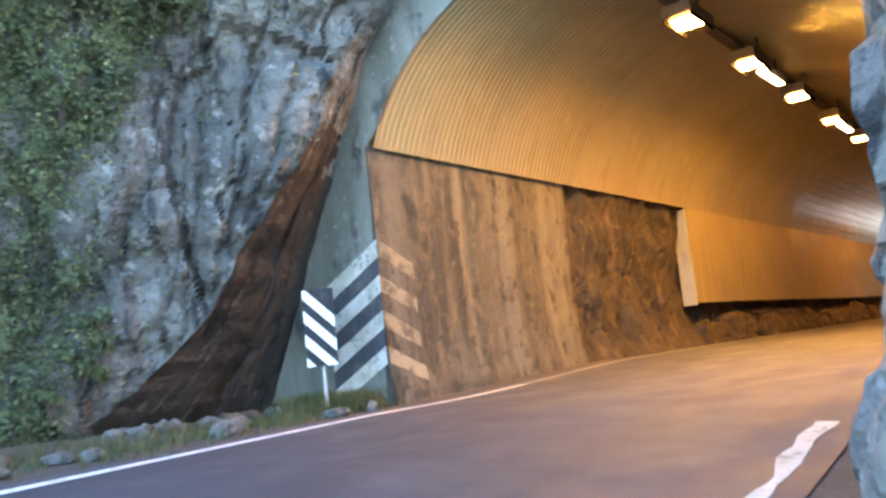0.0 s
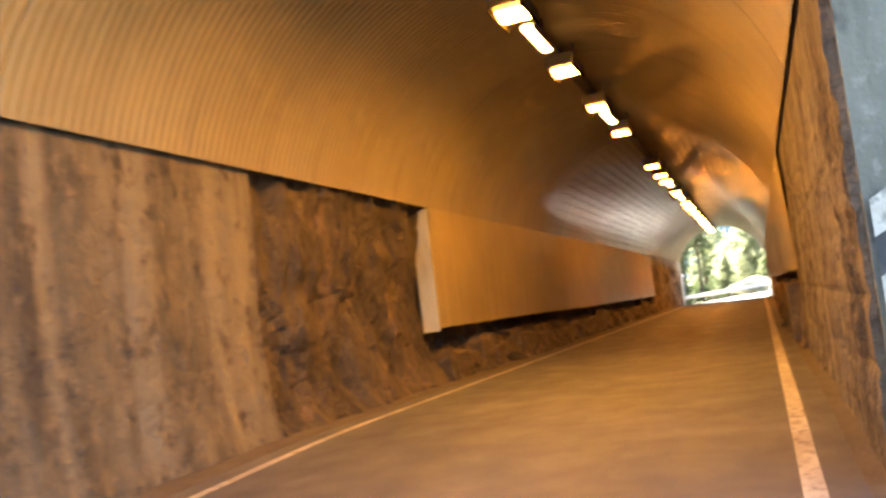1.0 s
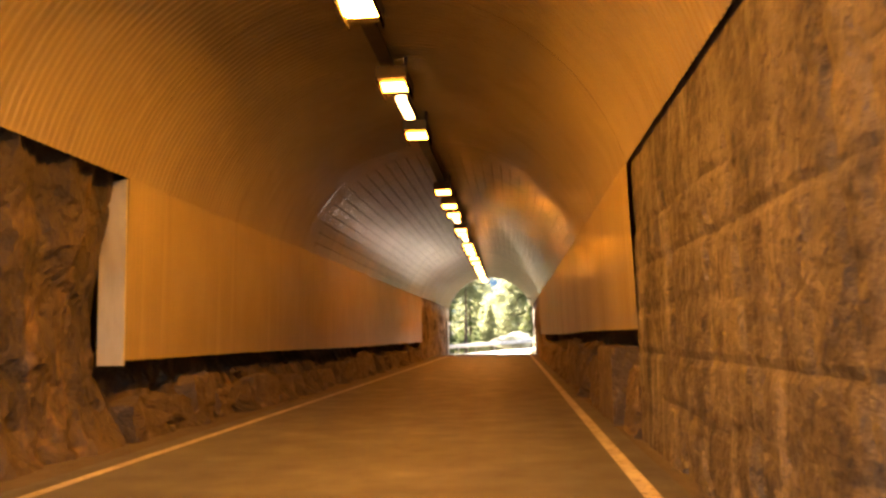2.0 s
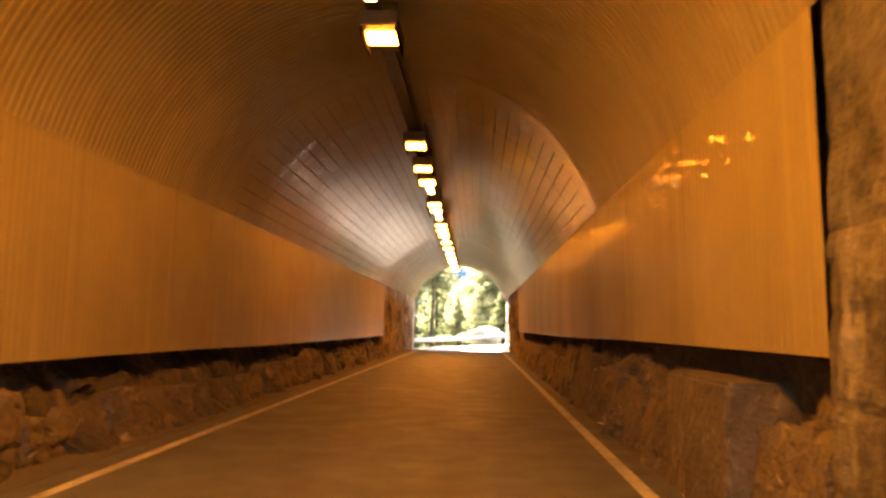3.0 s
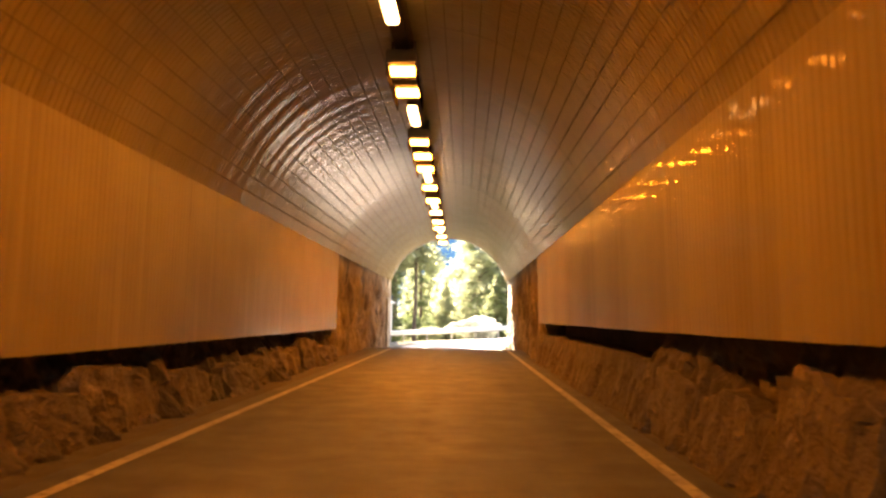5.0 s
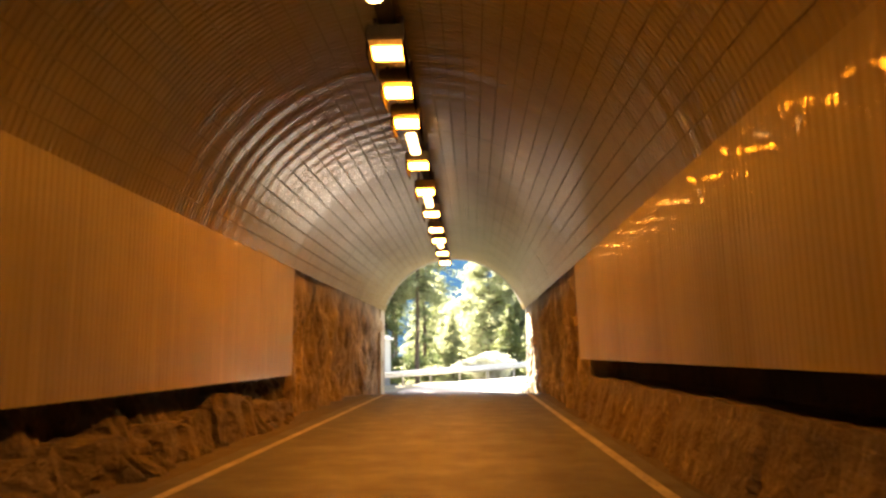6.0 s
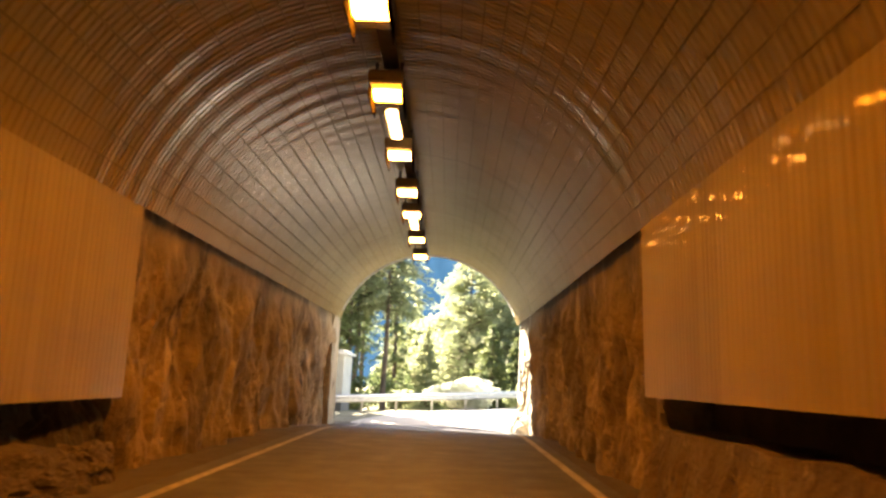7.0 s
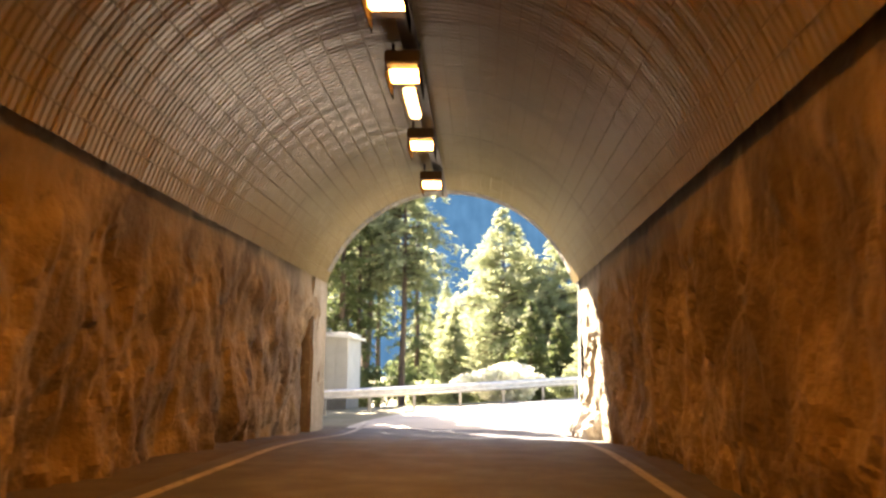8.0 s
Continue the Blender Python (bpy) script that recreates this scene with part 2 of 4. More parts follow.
# Leaf colour near white, standing for the sun's glare on the bush.
SUNLEAF = material("leaves_whitened_by_sun", (0.80, 0.80, 0.72), 0.8, layers=(((0.58, 0.60, 0.44), 2.5, ONE, 0.4, 0.62),), bump=0.2, leaf=0.35)
GRASS = material("grass_blades", (0.065, 0.095, 0.032), 0.8, layers=(((0.16, 0.15, 0.06), 4.0, ONE, 0.45, 0.65),), bump=0.2, leaf=0.3)
SHED = material("white_cladding", (0.495, 0.495, 0.465), 0.7, layers=(((0.413, 0.413, 0.383), 1.5, ONE, 0.4, 0.7),), bump=0.1)
SHEDDARK = material("dark_base_board", (0.16, 0.16, 0.15), 0.8, layers=(((0.10, 0.10, 0.095), 3, ONE, 0.4, 0.7),), bump=0.2)


# ---- mesh helpers ----
def mesh_of(name, verts, faces, mat, smooth=False):
    me = bpy.data.meshes.new(name)
    me.from_pydata([tuple(v) for v in verts], [], [tuple(f) for f in faces])
    me.materials.append(mat)
    if smooth:
        me.polygons.foreach_set("use_smooth", [True] * len(me.polygons))
    me.update()
    return me


def part(name, bm, mat, parent=None, label="", smooth=False):
    me = bpy.data.meshes.new(name)
    bm.to_mesh(me)
    bm.free()
    me.materials.append(mat)
    if smooth:
        me.polygons.foreach_set("use_smooth", [True] * len(me.polygons))
    ob = new(name, me)
    if parent is not None:
        ob.parent = parent
    if label:
        ob["label"] = label
    return ob


def thing(name, at, label, category, group="", rz=0):
    ob = new(name)
    ob.matrix_basis = pose(*at, 0, 0, rz)
    return tagged(ob, label, category, group)


def box(bm, lo, hi, bevel=0.0):
    c = [(a + b) / 2 for a, b in zip(lo, hi)]
    d = [b - a for a, b in zip(lo, hi)]
    r = bmesh.ops.create_cube(bm, size=1, matrix=Matrix.Translation(c) @ Matrix.Diagonal((*d, 1)))
    if bevel:
        es = {e for v in r["verts"] for e in v.link_edges}
        bmesh.ops.bevel(bm, geom=list(es), offset=bevel, segments=2, affect="EDGES")
    return bm


def rod(bm, a, b, r1, r2=None, seg=8):
    a, b = Vector(a), Vector(b)
    m = Matrix.Translation((a + b) / 2) @ (b - a).to_track_quat("Z", "Y").to_matrix().to_4x4()
    bmesh.ops.create_cone(bm, cap_ends=True, segments=seg, radius1=r1, radius2=r1 if r2 is None else r2, depth=(b - a).length, matrix=m)
    return bm


def sheet(name, nu, nv, at, mat, smooth=True):
    """A grid of nu x nv cells whose corners stand at at(u, v), u and v from 0 to 1."""
    vs = [at(i / nu, j / nv) for j in range(nv + 1) for i in range(nu + 1)]
    w = nu + 1
    fs = [(j * w + i, j * w + i + 1, (j + 1) * w + i + 1, (j + 1) * w + i) for j in range(nv) for i in range(nu)]
    return mesh_of(name, vs, fs, mat, smooth)


def rough(p, s, octaves=4):
    return noise.fractal(Vector(p) * s, 0.9, 2.1, octaves)


def smooth01(t):
    t = max(0.0, min(1.0, t))
    return t * t * (3 - 2 * t)


# ---- plan: the tunnel runs along +y ----
Y_IN, Y_A, Y_C, Y_OUT = 7.34, 17.95, 50.58, 68.95
CX, R, CZ = -0.2, 3.03, 2.22
Z_SPRING = 3.08
FOOT_W, FOOT_E = 0.88, 1.15


def portal_y(x):
    """The slanting plane of the southern mouth."""
    return Y_IN + 0.317 * max(0.0, min(7.5, x + 3.2))
LINE_L, LINE_R = -2.30, 2.34


def ground_z(x, y):
    bank = max(0.0, (6.0 - y) / 6.5)
    bank = bank if bank < 1.2 else 1.2 + 0.5 * math.tanh((bank - 1.2) / 0.5)
    side = 0.12 + 0.12 * max(-3.0, min(8.0, x + 2.3))
    z = -side * bank - 0.16 * smooth01((13 - y) / 6)
    z -= 0.32 * smooth01((y - 60) / 9)
    if y > 69:
        z += 0.052 * max(-1.5, min(12, x + 4)) * smooth01((y - 69) / 6)
    return z


def profile():
    """The vault's section from the west springing over the crown to the east one: x and z."""
    a0 = math.asin((Z_SPRING - CZ) / R)
    k = 26
    return [(CX - R * math.cos(a0 + (math.pi - 2 * a0) * i / k), CZ + R * math.sin(a0 + (math.pi - 2 * a0) * i / k)) for i in range(k + 1)]


def side_sheet(side):
    """The standing side of the lining from its foot to the springing, where it meets the vault in a kink."""
    foot, x0 = (FOOT_W, -3.14) if side < 0 else (FOOT_E, 2.77)
    x1 = CX + side * math.sqrt(R * R - (Z_SPRING - CZ) ** 2)
    return [(x0 + (x1 - x0) * i / 10, foot + (Z_SPRING - foot) * i / 10) for i in range(11)]


# ---- road and ground ----
def strip(name, x0, x1, y0, y1, lift, mat, ny, nx=2, jag=0.0):
    def at(u, v):
        x, y = x0 + (x1 - x0) * u, y0 + (y1 - y0) * v
        return (x + jag * rough((x * 3, y, 0), 1.2), y, ground_z(x, y) + lift)
    return sheet(name, nx, ny, at, mat)


tagged(new("road", strip("road", -2.62, 2.62, -14, 69.5, 0.0, ASPHALT, 167, 14)), "dark grey worn asphalt single carriageway through the tunnel", "road", kind="structure")
tagged(new("road_line", strip("road_line", LINE_L - 0.07, LINE_L + 0.07, -14, 9.0, 0.006, PAINT, 46, 2)), "white painted edge line on the asphalt", "road line", "edge lines", "structure")
tagged(new("road_line", strip("road_line", LINE_L - 0.06, LINE_L + 0.06, 9.0, 71, 0.006, DIMPAINT, 124, 2)), "dusty white edge line, darkened for the dim tunnel", "road line", "edge lines", "structure")
tagged(new("road_line", strip("road_line", LINE_R - 0.065, LINE_R + 0.065, 7.4, 69, 0.006, DIMPAINT, 130, 2)), "dusty white edge line, darkened for the dim tunnel", "road line", "edge lines", "structure")
tagged(new("road_line", strip("road_line", LINE_R + 0.02, LINE_R + 0.13, 3.3, 5.0, 0.006, WORNWHITE, 14, 3, 0.09)), "worn remnant of a white edge line", "road line", "edge lines", "structure")
for x0, x1, y0 in ((-4.6, -2.6, -14), (2.6, 4.4, -14)):
    def at(u, v, x0=x0, x1=x1, y0=y0):
        x, y = x0 + (x1 - x0) * u, y0 + (70 - y0) * v
        d = u if x0 < 0 else 1 - u
        return (x, y, ground_z(x, y) - 0.012 + 0.05 * (1 - d) * abs(rough((x * 2, y * 2, 3), 1.0)) + 0.05 * smooth01((0.75 - d) / 0.6))
    tagged(new("verge", sheet("verge", 16, 420, at, SHOULDER)), "dirty gravelly verge between edge line and tunnel wall", "verge", "verges", "structure")


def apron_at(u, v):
    """The asphalt past the far mouth, coloured bright for the sun, where the road swings to the east."""
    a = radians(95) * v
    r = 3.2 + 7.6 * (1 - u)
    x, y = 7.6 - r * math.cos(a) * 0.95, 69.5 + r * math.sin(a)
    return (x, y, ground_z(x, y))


tagged(new("road", sheet("road", 20, 60, apron_at, SUNROAD)), "asphalt bend past the tunnel mouth, sun glare in its pale colour", "road", kind="structure")


def ground_at(u, v):
    def stretch(t):
        s = 2 * t - 1
        return math.copysign(24 * abs(s) + 2600 * abs(s) ** 6, s)
    x, y = stretch(u), 40 + stretch(v) * 1.8
    z = ground_z(max(-6, min(12, x)), y) - 0.05
    if abs(x) < 4.6 and y < 69.5:
        z -= 0.3
    if y > 82:
        z -= min(14.0, 0.06 * (y - 82))
    return (x, y, z + 0.04 * rough((x, y, 1), 0.5))


tagged(new("ground", sheet("ground", 150, 170, ground_at, SOIL)), "pale gravel and earth ground beside the road", "ground", kind="structure")

# ---- lining ----
RING, PITCH, SHEETS = 2.7, 0.1174, 5
# one rib of the sheet: place along it, share of its depth, and whether the sheet is folded there
RIB = ((0.0, 0.06, True), (0.21, 0.0, False), (0.42, 0.06, True), (0.51, 0.94, True), (0.71, 1.0, False), (0.91, 0.94, True))


def foot_lift(y):
    """How far the foot of the standing sheets rises near the southern end."""
    return 0.05 * smooth01((34.0 - y) / 12.0)


def lining_panel(seed, sections, paint, skew=False, y0=None, depth=0.015, sag=0.0042):
    """One ring of ribbed steel sheets, RING long; the first one starts along the slanting mouth."""
    rng = random.Random(seed)
    vs, fs, sides, row_of, folded = [], [], [], [], []
    count = round(RING / PITCH)
    for upright, pr in sections:
        n, base = len(pr), len(vs)
        rows = [(k, *r) for k in range(count) for r in RIB] + [(count, *RIB[0])]
        tilts = [rng.uniform(-0.011, 0.011) for _ in range(count + 1)]
        dents = [rng.uniform(-3, 3) for _ in range(count + 1)]
        for k, f, share, fold in rows:
            t = (k + f) / count
            folded.append(fold)
            for x, z in pr:
                d = Vector((math.copysign(1, x - CX), 0)) if upright else Vector((x - CX, z - CZ)).normalized()
                s = portal_y(x) - Y_IN if skew else 0.0
                o = depth * share * (0.27 if upright else 1) + tilts[k] * (f - 0.21) * PITCH
                o += sag * (0.35 if upright else 1) * (1 + math.cos(2 * math.pi * SHEETS * t + 0.9 * seed)) * (0.75 + 0.25 * noise.noise((x, z, seed * 3.3)))
                o += 0.0016 * noise.noise((dents[k] + k * 0.13, z * 2.1, x)) + (0.002 if upright else 0.0006) * noise.noise((seed, z * 1.3, t * 4 + x))
                up = 0.0
                if upright and y0 is not None:
                    up = foot_lift(y0 + t * (Y_C - Y_A) / 12) * (Z_SPRING - z) / 2.0
                vs.append((x + d.x * o, s + (RING - s) * t, z + d.y * o + up))
                row_of.append(len(folded) - 1)
        for r in range(len(rows) - 1):
            for i in range(n - 1):
                a = base + r * n + i
                fs.append((a, a + 1, a + n + 1, a + n))
                sides.append(int(upright))
    me = mesh_of("panel", vs, fs, paint, True)
    me.materials.append(LINING_SIDE)
    me.polygons.foreach_set("material_index", sides)
    ends = np.empty(2 * len(me.edges), dtype=np.int32)
    me.edges.foreach_get("vertices", ends)
    rows = np.array(row_of)[ends.reshape(-1, 2)]
    sharp = (rows[:, 0] == rows[:, 1]) & np.array(folded)[rows[:, 0]]
    me.attributes.new("sharp_edge", "BOOLEAN", "EDGE").data.foreach_set("value", sharp)
    return me


VAULT = [(False, profile())]
TUBE_SECTION = [(True, side_sheet(-1)), (False, profile()), (True, side_sheet(1))]
lining = tagged(new("tunnel_lining"), "cream painted ribbed steel tunnel lining with matt seams", "tunnel lining", kind="structure")
mouth_meshes, high_meshes = [lining_panel(k, VAULT, LINING_MOUTH) for k in range(3)], [lining_panel(k, VAULT, LINING_END) for k in range(3)]
low_meshes = [lining_panel(k % 4 + 5, TUBE_SECTION, LINING if k > 2 else LINING_MOUTH, y0=Y_A + k * (Y_C - Y_A) / 12) for k in range(12)]
first_mesh = lining_panel(9, VAULT, LINING_MOUTH, True)
for y0, y1, count, meshes in ((Y_IN, Y_A, 4, mouth_meshes), (Y_A, Y_C, 12, low_meshes), (Y_C, Y_OUT, 7, high_meshes)):
    for k in range(count):
        L = (y1 - y0) / count
        ob = new("panel", first_mesh if y0 == Y_IN and k == 0 else meshes[k % len(meshes)])
        ob.parent = lining
        ob.matrix_basis = Matrix.Translation((0, y0 + k * L, 0)) @ Matrix.Diagonal((1, L / RING, 1, 1))

# rough dark shell added round the lining, so no daylight leaks through its gaps
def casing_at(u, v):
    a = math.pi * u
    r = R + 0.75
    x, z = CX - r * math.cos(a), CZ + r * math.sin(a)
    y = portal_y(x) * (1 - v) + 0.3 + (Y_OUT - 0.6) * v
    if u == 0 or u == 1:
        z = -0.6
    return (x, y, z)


tagged(new("rock_casing", sheet("rock_casing", 24, 30, casing_at, RECESS)), "dark rock shell added behind the steel lining to keep daylight out", "rock casing", kind="structure")
# closing plate at the step
bm = bmesh.new()
outline = [(-3.12, FOOT_W), (-3.12, Z_SPRING - 0.01)] + [(-3.22 - 0.22 * math.sin(a), Z_SPRING - 0.03 - 0.34 * (1 - math.cos(a))) for a in [radians(10 * k) for k in range(10)]] + [(-3.44, FOOT_W)]
front = bm.faces.new([bm.verts.new((x, Y_A - 0.05, z)) for x, z in outline])
solid = bmesh.ops.extrude_face_region(bm, geom=[front])
bmesh.ops.translate(bm, verts=[v for v in solid["geom"] if isinstance(v, bmesh.types.BMVert)], vec=(0, 0.04, 0))
part("edge_plate", bm, PLATE, lining, "pale grey edge plate")

# lengthwise lap seams of the vault, turned round its axis
def seam_strip_mesh(y0, y1, half, low):
    bm = bmesh.new()
    box(bm, (-half, y0, R - low), (half, y1, R + 0.024))
    me = bpy.data.meshes.new("seam_strip")
    bm.to_mesh(me)
    bm.free()
    me.materials.append(SEAM)
    return me


SEAMS = 32
seam_west, seam_east = seam_strip_mesh(27.0, Y_OUT, 0.0105, 0.004), [seam_strip_mesh(27.0, Y_C, 0.007, 0.004), seam_strip_mesh(Y_C, Y_OUT, 0.0035, 0.003)]
_a0 = math.asin((Z_SPRING - CZ) / R)
for k in range(1, SEAMS):
    for me in [seam_west] if k < SEAMS // 2 else seam_east:
        ob = new("seam_strip", me)
        ob.parent = lining
        ob.matrix_basis = Matrix.Translation((CX, 0, CZ)) @ Matrix.Rotation((math.pi / 2 - _a0) * (2 * k / SEAMS - 1), 4, "Y")


# ---- walls ----
def facets(p, s):
    """Broken, flat-faced relief with cracks between the faces."""
    d, at = noise.voronoi(Vector(p) * s)
    c = noise.cell(at[0] * 3.7)
    crack = min(1.0, (d[1] - d[0]) * 5)
    return c * 0.6 + crack * 0.35


def plates(p, s):
    """Broken rock of flat, tilted faces with steps between them."""
    q = Vector(p) * s
    d, at = noise.voronoi(q)
    c = at[0]
    off = q - c
    return noise.cell(c * 3.7) + 1.5 * (off.y * (noise.cell(c * 5.1) - 0.5) + off.z * (noise.cell(c * 7.9) - 0.5)) + 0.12 * min(1.0, (d[1] - d[0]) * 7)


SURFACES = {}


def wall(name, side, y0, y1, x, z1, mat, amp, scale, label, top_amp=0.0, z0=-0.5, lean=0.0, cells=0.09, ridge=0.0, joints=(), boards=0.0, broken=0.0, tuck=0.0, cracks=(), flare=0.0):
    """A rough standing wall with a top and a back; side -1 stands at the west, 1 at the east."""
    nu, nv = max(4, int((y1 - y0) / cells)), max(3, int((z1 - z0) / cells))

    def at(u, v):
        y = y0 + (y1 - y0) * u
        z = z0 + (z1 + top_amp * rough((y, 0, 7 + side), 0.9) - z0) * v
        p = (x * 3, y, z * 0.6)
        o = amp * rough(p, scale) + ridge * abs(rough((y, z * 0.55, 5 * side), 0.9, 3))
        o += boards * math.copysign(abs(noise.noise((0, y * 3.1, z * 0.15 + side))) ** 0.5, noise.noise((0, y * 3.1, z * 0.15 + side)))
        if broken:
            q = (side * 4 + 0.25 * rough((y, z, 2), 1.1), y * 0.9, z * 0.5)
            o += broken * (0.6 * facets(q, 1.1) + 0.4 * facets(q, 2.9) + 0.22 * plates(q, 1.3) - 0.4)
        o -= tuck * (0.4 + 0.6 * v) * smooth01((y - y1 + 0.9) / 0.8)
        o += flare * math.exp(-max(0.0, z) / 0.38)
        for zj in joints:
            o -= 0.021 * math.exp(-((z - zj - 0.03 * rough((y, zj, 0), 0.7)) / 0.035) ** 2)
        for yc in cracks:
            o -= 0.05 * math.exp(-((y - yc - 0.22 * z - 0.05 * rough((z, yc, 0), 1.3)) / 0.05) ** 2)
        fade = 1.0 if tuck else smooth01((1 - v) * 5 - 0.35)
        return (x - side * (o * fade - lean * v), y, z)
    SURFACES[name] = lambda y, z: at((y - y0) / (y1 - y0), (z - z0) / (z1 - z0))[0]
    w = nu + 1
    front = [at(i / nu, j / nv) for j in range(nv + 1) for i in range(w)]
    vs = list(front)
    top = [(x + side * 0.9, y0 + (y1 - y0) * i / nu, front[nv * w + i][2]) for i in range(w)]
    vs += top
    fs = [(j * w + i, j * w + i + 1, (j + 1) * w + i + 1, (j + 1) * w + i) for j in range(nv) for i in range(nu)]
    b = (nv + 1) * w
    fs += [(nv * w + i, nv * w + i + 1, b + i + 1, b + i) for i in range(nu)]
    # back and ends
    c = len(vs)
    vs += [(px, py, z0) for px, py, pz in top]
    fs += [(b + i, b + i + 1, c + i + 1, c + i) for i in range(nu)]
    for e in (0, nu):
        fs.append([j * w + e for j in range(nv + 1)] + [b + e, c + e])
    return tagged(new(name, mesh_of(name, vs, fs, mat)), label, "wall", kind="structure")


wall("wall_west_concrete", -1, Y_IN, 12.4, -3.19, 3.16, CONCRETE, 0.035, 0.9, "brown water-stained rough concrete wall at the tunnel mouth", cells=0.06, boards=0.008, broken=0.02, flare=0.12)
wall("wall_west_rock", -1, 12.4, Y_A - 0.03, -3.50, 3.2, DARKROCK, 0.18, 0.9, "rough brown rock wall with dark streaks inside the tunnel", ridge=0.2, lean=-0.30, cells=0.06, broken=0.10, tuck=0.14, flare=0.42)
wall("wall_east_concrete", 1, 9.34, Y_A - 0.02, 2.76, 3.3, BOARDED, 0.03, 0.9, "board-marked brown stained concrete wall at the tunnel mouth", cells=0.06, joints=(0.5, 0.95, 1.4, 1.85, 2.3, 2.75), boards=0.012, broken=0.04, cracks=(10.7, 11.6, 13.4, 15.6))
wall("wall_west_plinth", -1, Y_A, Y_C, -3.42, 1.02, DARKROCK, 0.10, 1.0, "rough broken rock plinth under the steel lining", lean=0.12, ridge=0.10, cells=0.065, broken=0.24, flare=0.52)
wall("wall_east_plinth", 1, Y_A, 36.0, 2.94, 1.32, STONE, 0.10, 1.0, "rough broken rock plinth under the steel lining", lean=0.12, ridge=0.10, cells=0.065, broken=0.26, flare=0.26)
wall("wall_east_footing", 1, 36.0, Y_C, 2.84, 0.80, STONE, 0.07, 0.8, "ragged rough-cast footing under the steel lining", top_amp=0.05, lean=0.10, ridge=0.06, cells=0.065, broken=0.09, flare=0.14)
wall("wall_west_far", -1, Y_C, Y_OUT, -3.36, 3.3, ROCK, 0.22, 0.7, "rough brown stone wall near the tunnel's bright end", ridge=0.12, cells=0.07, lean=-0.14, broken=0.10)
# Daylight near the mouth is put in as paler stone than wall_east_far has.
wall("wall_east_mouth", 1, 65.4, Y_OUT, 2.98, 3.3, JAMB, 0.22, 0.7, "broken stone wall, lightened for daylight at the tunnel's end", ridge=0.12, cells=0.06, lean=-0.14, broken=0.13)
wall("wall_east_far", 1, Y_C, 65.4, 2.98, 3.3, ROCK, 0.22, 0.7, "rough brown stone wall near the tunnel's bright end", ridge=0.12, cells=0.07, lean=-0.14, broken=0.10)


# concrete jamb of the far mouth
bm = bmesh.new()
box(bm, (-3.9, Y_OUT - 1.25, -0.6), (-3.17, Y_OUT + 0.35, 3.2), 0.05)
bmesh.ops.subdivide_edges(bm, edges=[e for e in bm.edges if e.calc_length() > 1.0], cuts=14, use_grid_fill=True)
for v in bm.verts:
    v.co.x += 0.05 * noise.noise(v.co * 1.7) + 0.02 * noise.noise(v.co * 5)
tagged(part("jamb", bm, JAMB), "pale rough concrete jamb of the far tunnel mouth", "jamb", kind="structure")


# ---- portal faces ----
def portal_face(name, at_y, depth, x0, x1, ztop, mat, label, bumpy):
    """A wall with the arched opening cut through it."""
    pr = [(CX - 3.02, -1.0)] + [(CX - 3.02, Z_SPRING)] + profile()[1:-1] + [(CX + 3.02, Z_SPRING), (CX + 3.02, -1.0)]
    n = len(pr)
    k = 14
    vs, fs = [], []
    outer = []
    for i, (x, z) in enumerate(pr):
        if i < 2:
            outer.append((x0, -1.0 if i == 0 else Z_SPRING))
        elif i >= n - 2:
            outer.append((x1, -1.0 if i == n - 1 else Z_SPRING))
        else:
            t = (i - 2) / (n - 5)
            ang = math.pi * (1 - t)
            c, s = math.cos(ang), math.sin(ang)
            q = max(abs(c), abs(s))
            ox = CX + c / q * ((x1 - CX) if c > 0 else (CX - x0))
            outer.append((ox, Z_SPRING + s / q * (ztop - Z_SPRING)))
    for j in range(k + 1):
        t = (j / k) ** 1.5
        for (x, z), (ox, oz) in zip(pr, outer):
            px, pz = x + (ox - x) * t, z + (oz - z) * t
            o = bumpy * rough((px, 3, pz), 0.5) * smooth01(j / 3)
            vs.append((px, at_y(px) - math.copysign(o, depth), pz))
    for j in range(k):
        for i in range(n - 1):
            fs.append((j * n + i, j * n + i + 1, (j + 1) * n + i + 1, (j + 1) * n + i))
    b = len(vs)
    vs += [(x, at_y(x) + depth, z) for x, z in pr]
    fs += [(i, i + 1, b + i + 1, b + i) for i in range(n - 1)]
    return tagged(new(name, mesh_of(name, vs, fs, mat)), label, "portal wall", kind="structure")


south = portal_face("portal_south", lambda x: portal_y(x) - 0.02, 0.05, -5.6, 5.2, 9.0, PORTAL, "weathered grey concrete portal face with an arched opening", 0.02)
portal_face("portal_north", lambda x: Y_OUT + 0.02, -0.5, -7, 7, 9.0, CLIFF, "rough grey rock face round the tunnel's far mouth", 0.3)


def band(name, corners, mat, label="", cuts=5, wall_x=None):
    """A thin painted band on the wall; corners run round it, wall_x gives the wall's face."""
    bm = bmesh.new()
    bm.faces.new([bm.verts.new(c) for c in corners])
    bmesh.ops.subdivide_edges(bm, edges=bm.edges[:], cuts=cuts, use_grid_fill=True)
    for v in bm.verts:
        v.co.z += 0.012 * noise.noise(v.co * 9)
        if wall_x:
            v.co.x = wall_x(max(Y_IN, v.co.y), v.co.z) + 0.012
    return part(name, bm, mat, south, label)


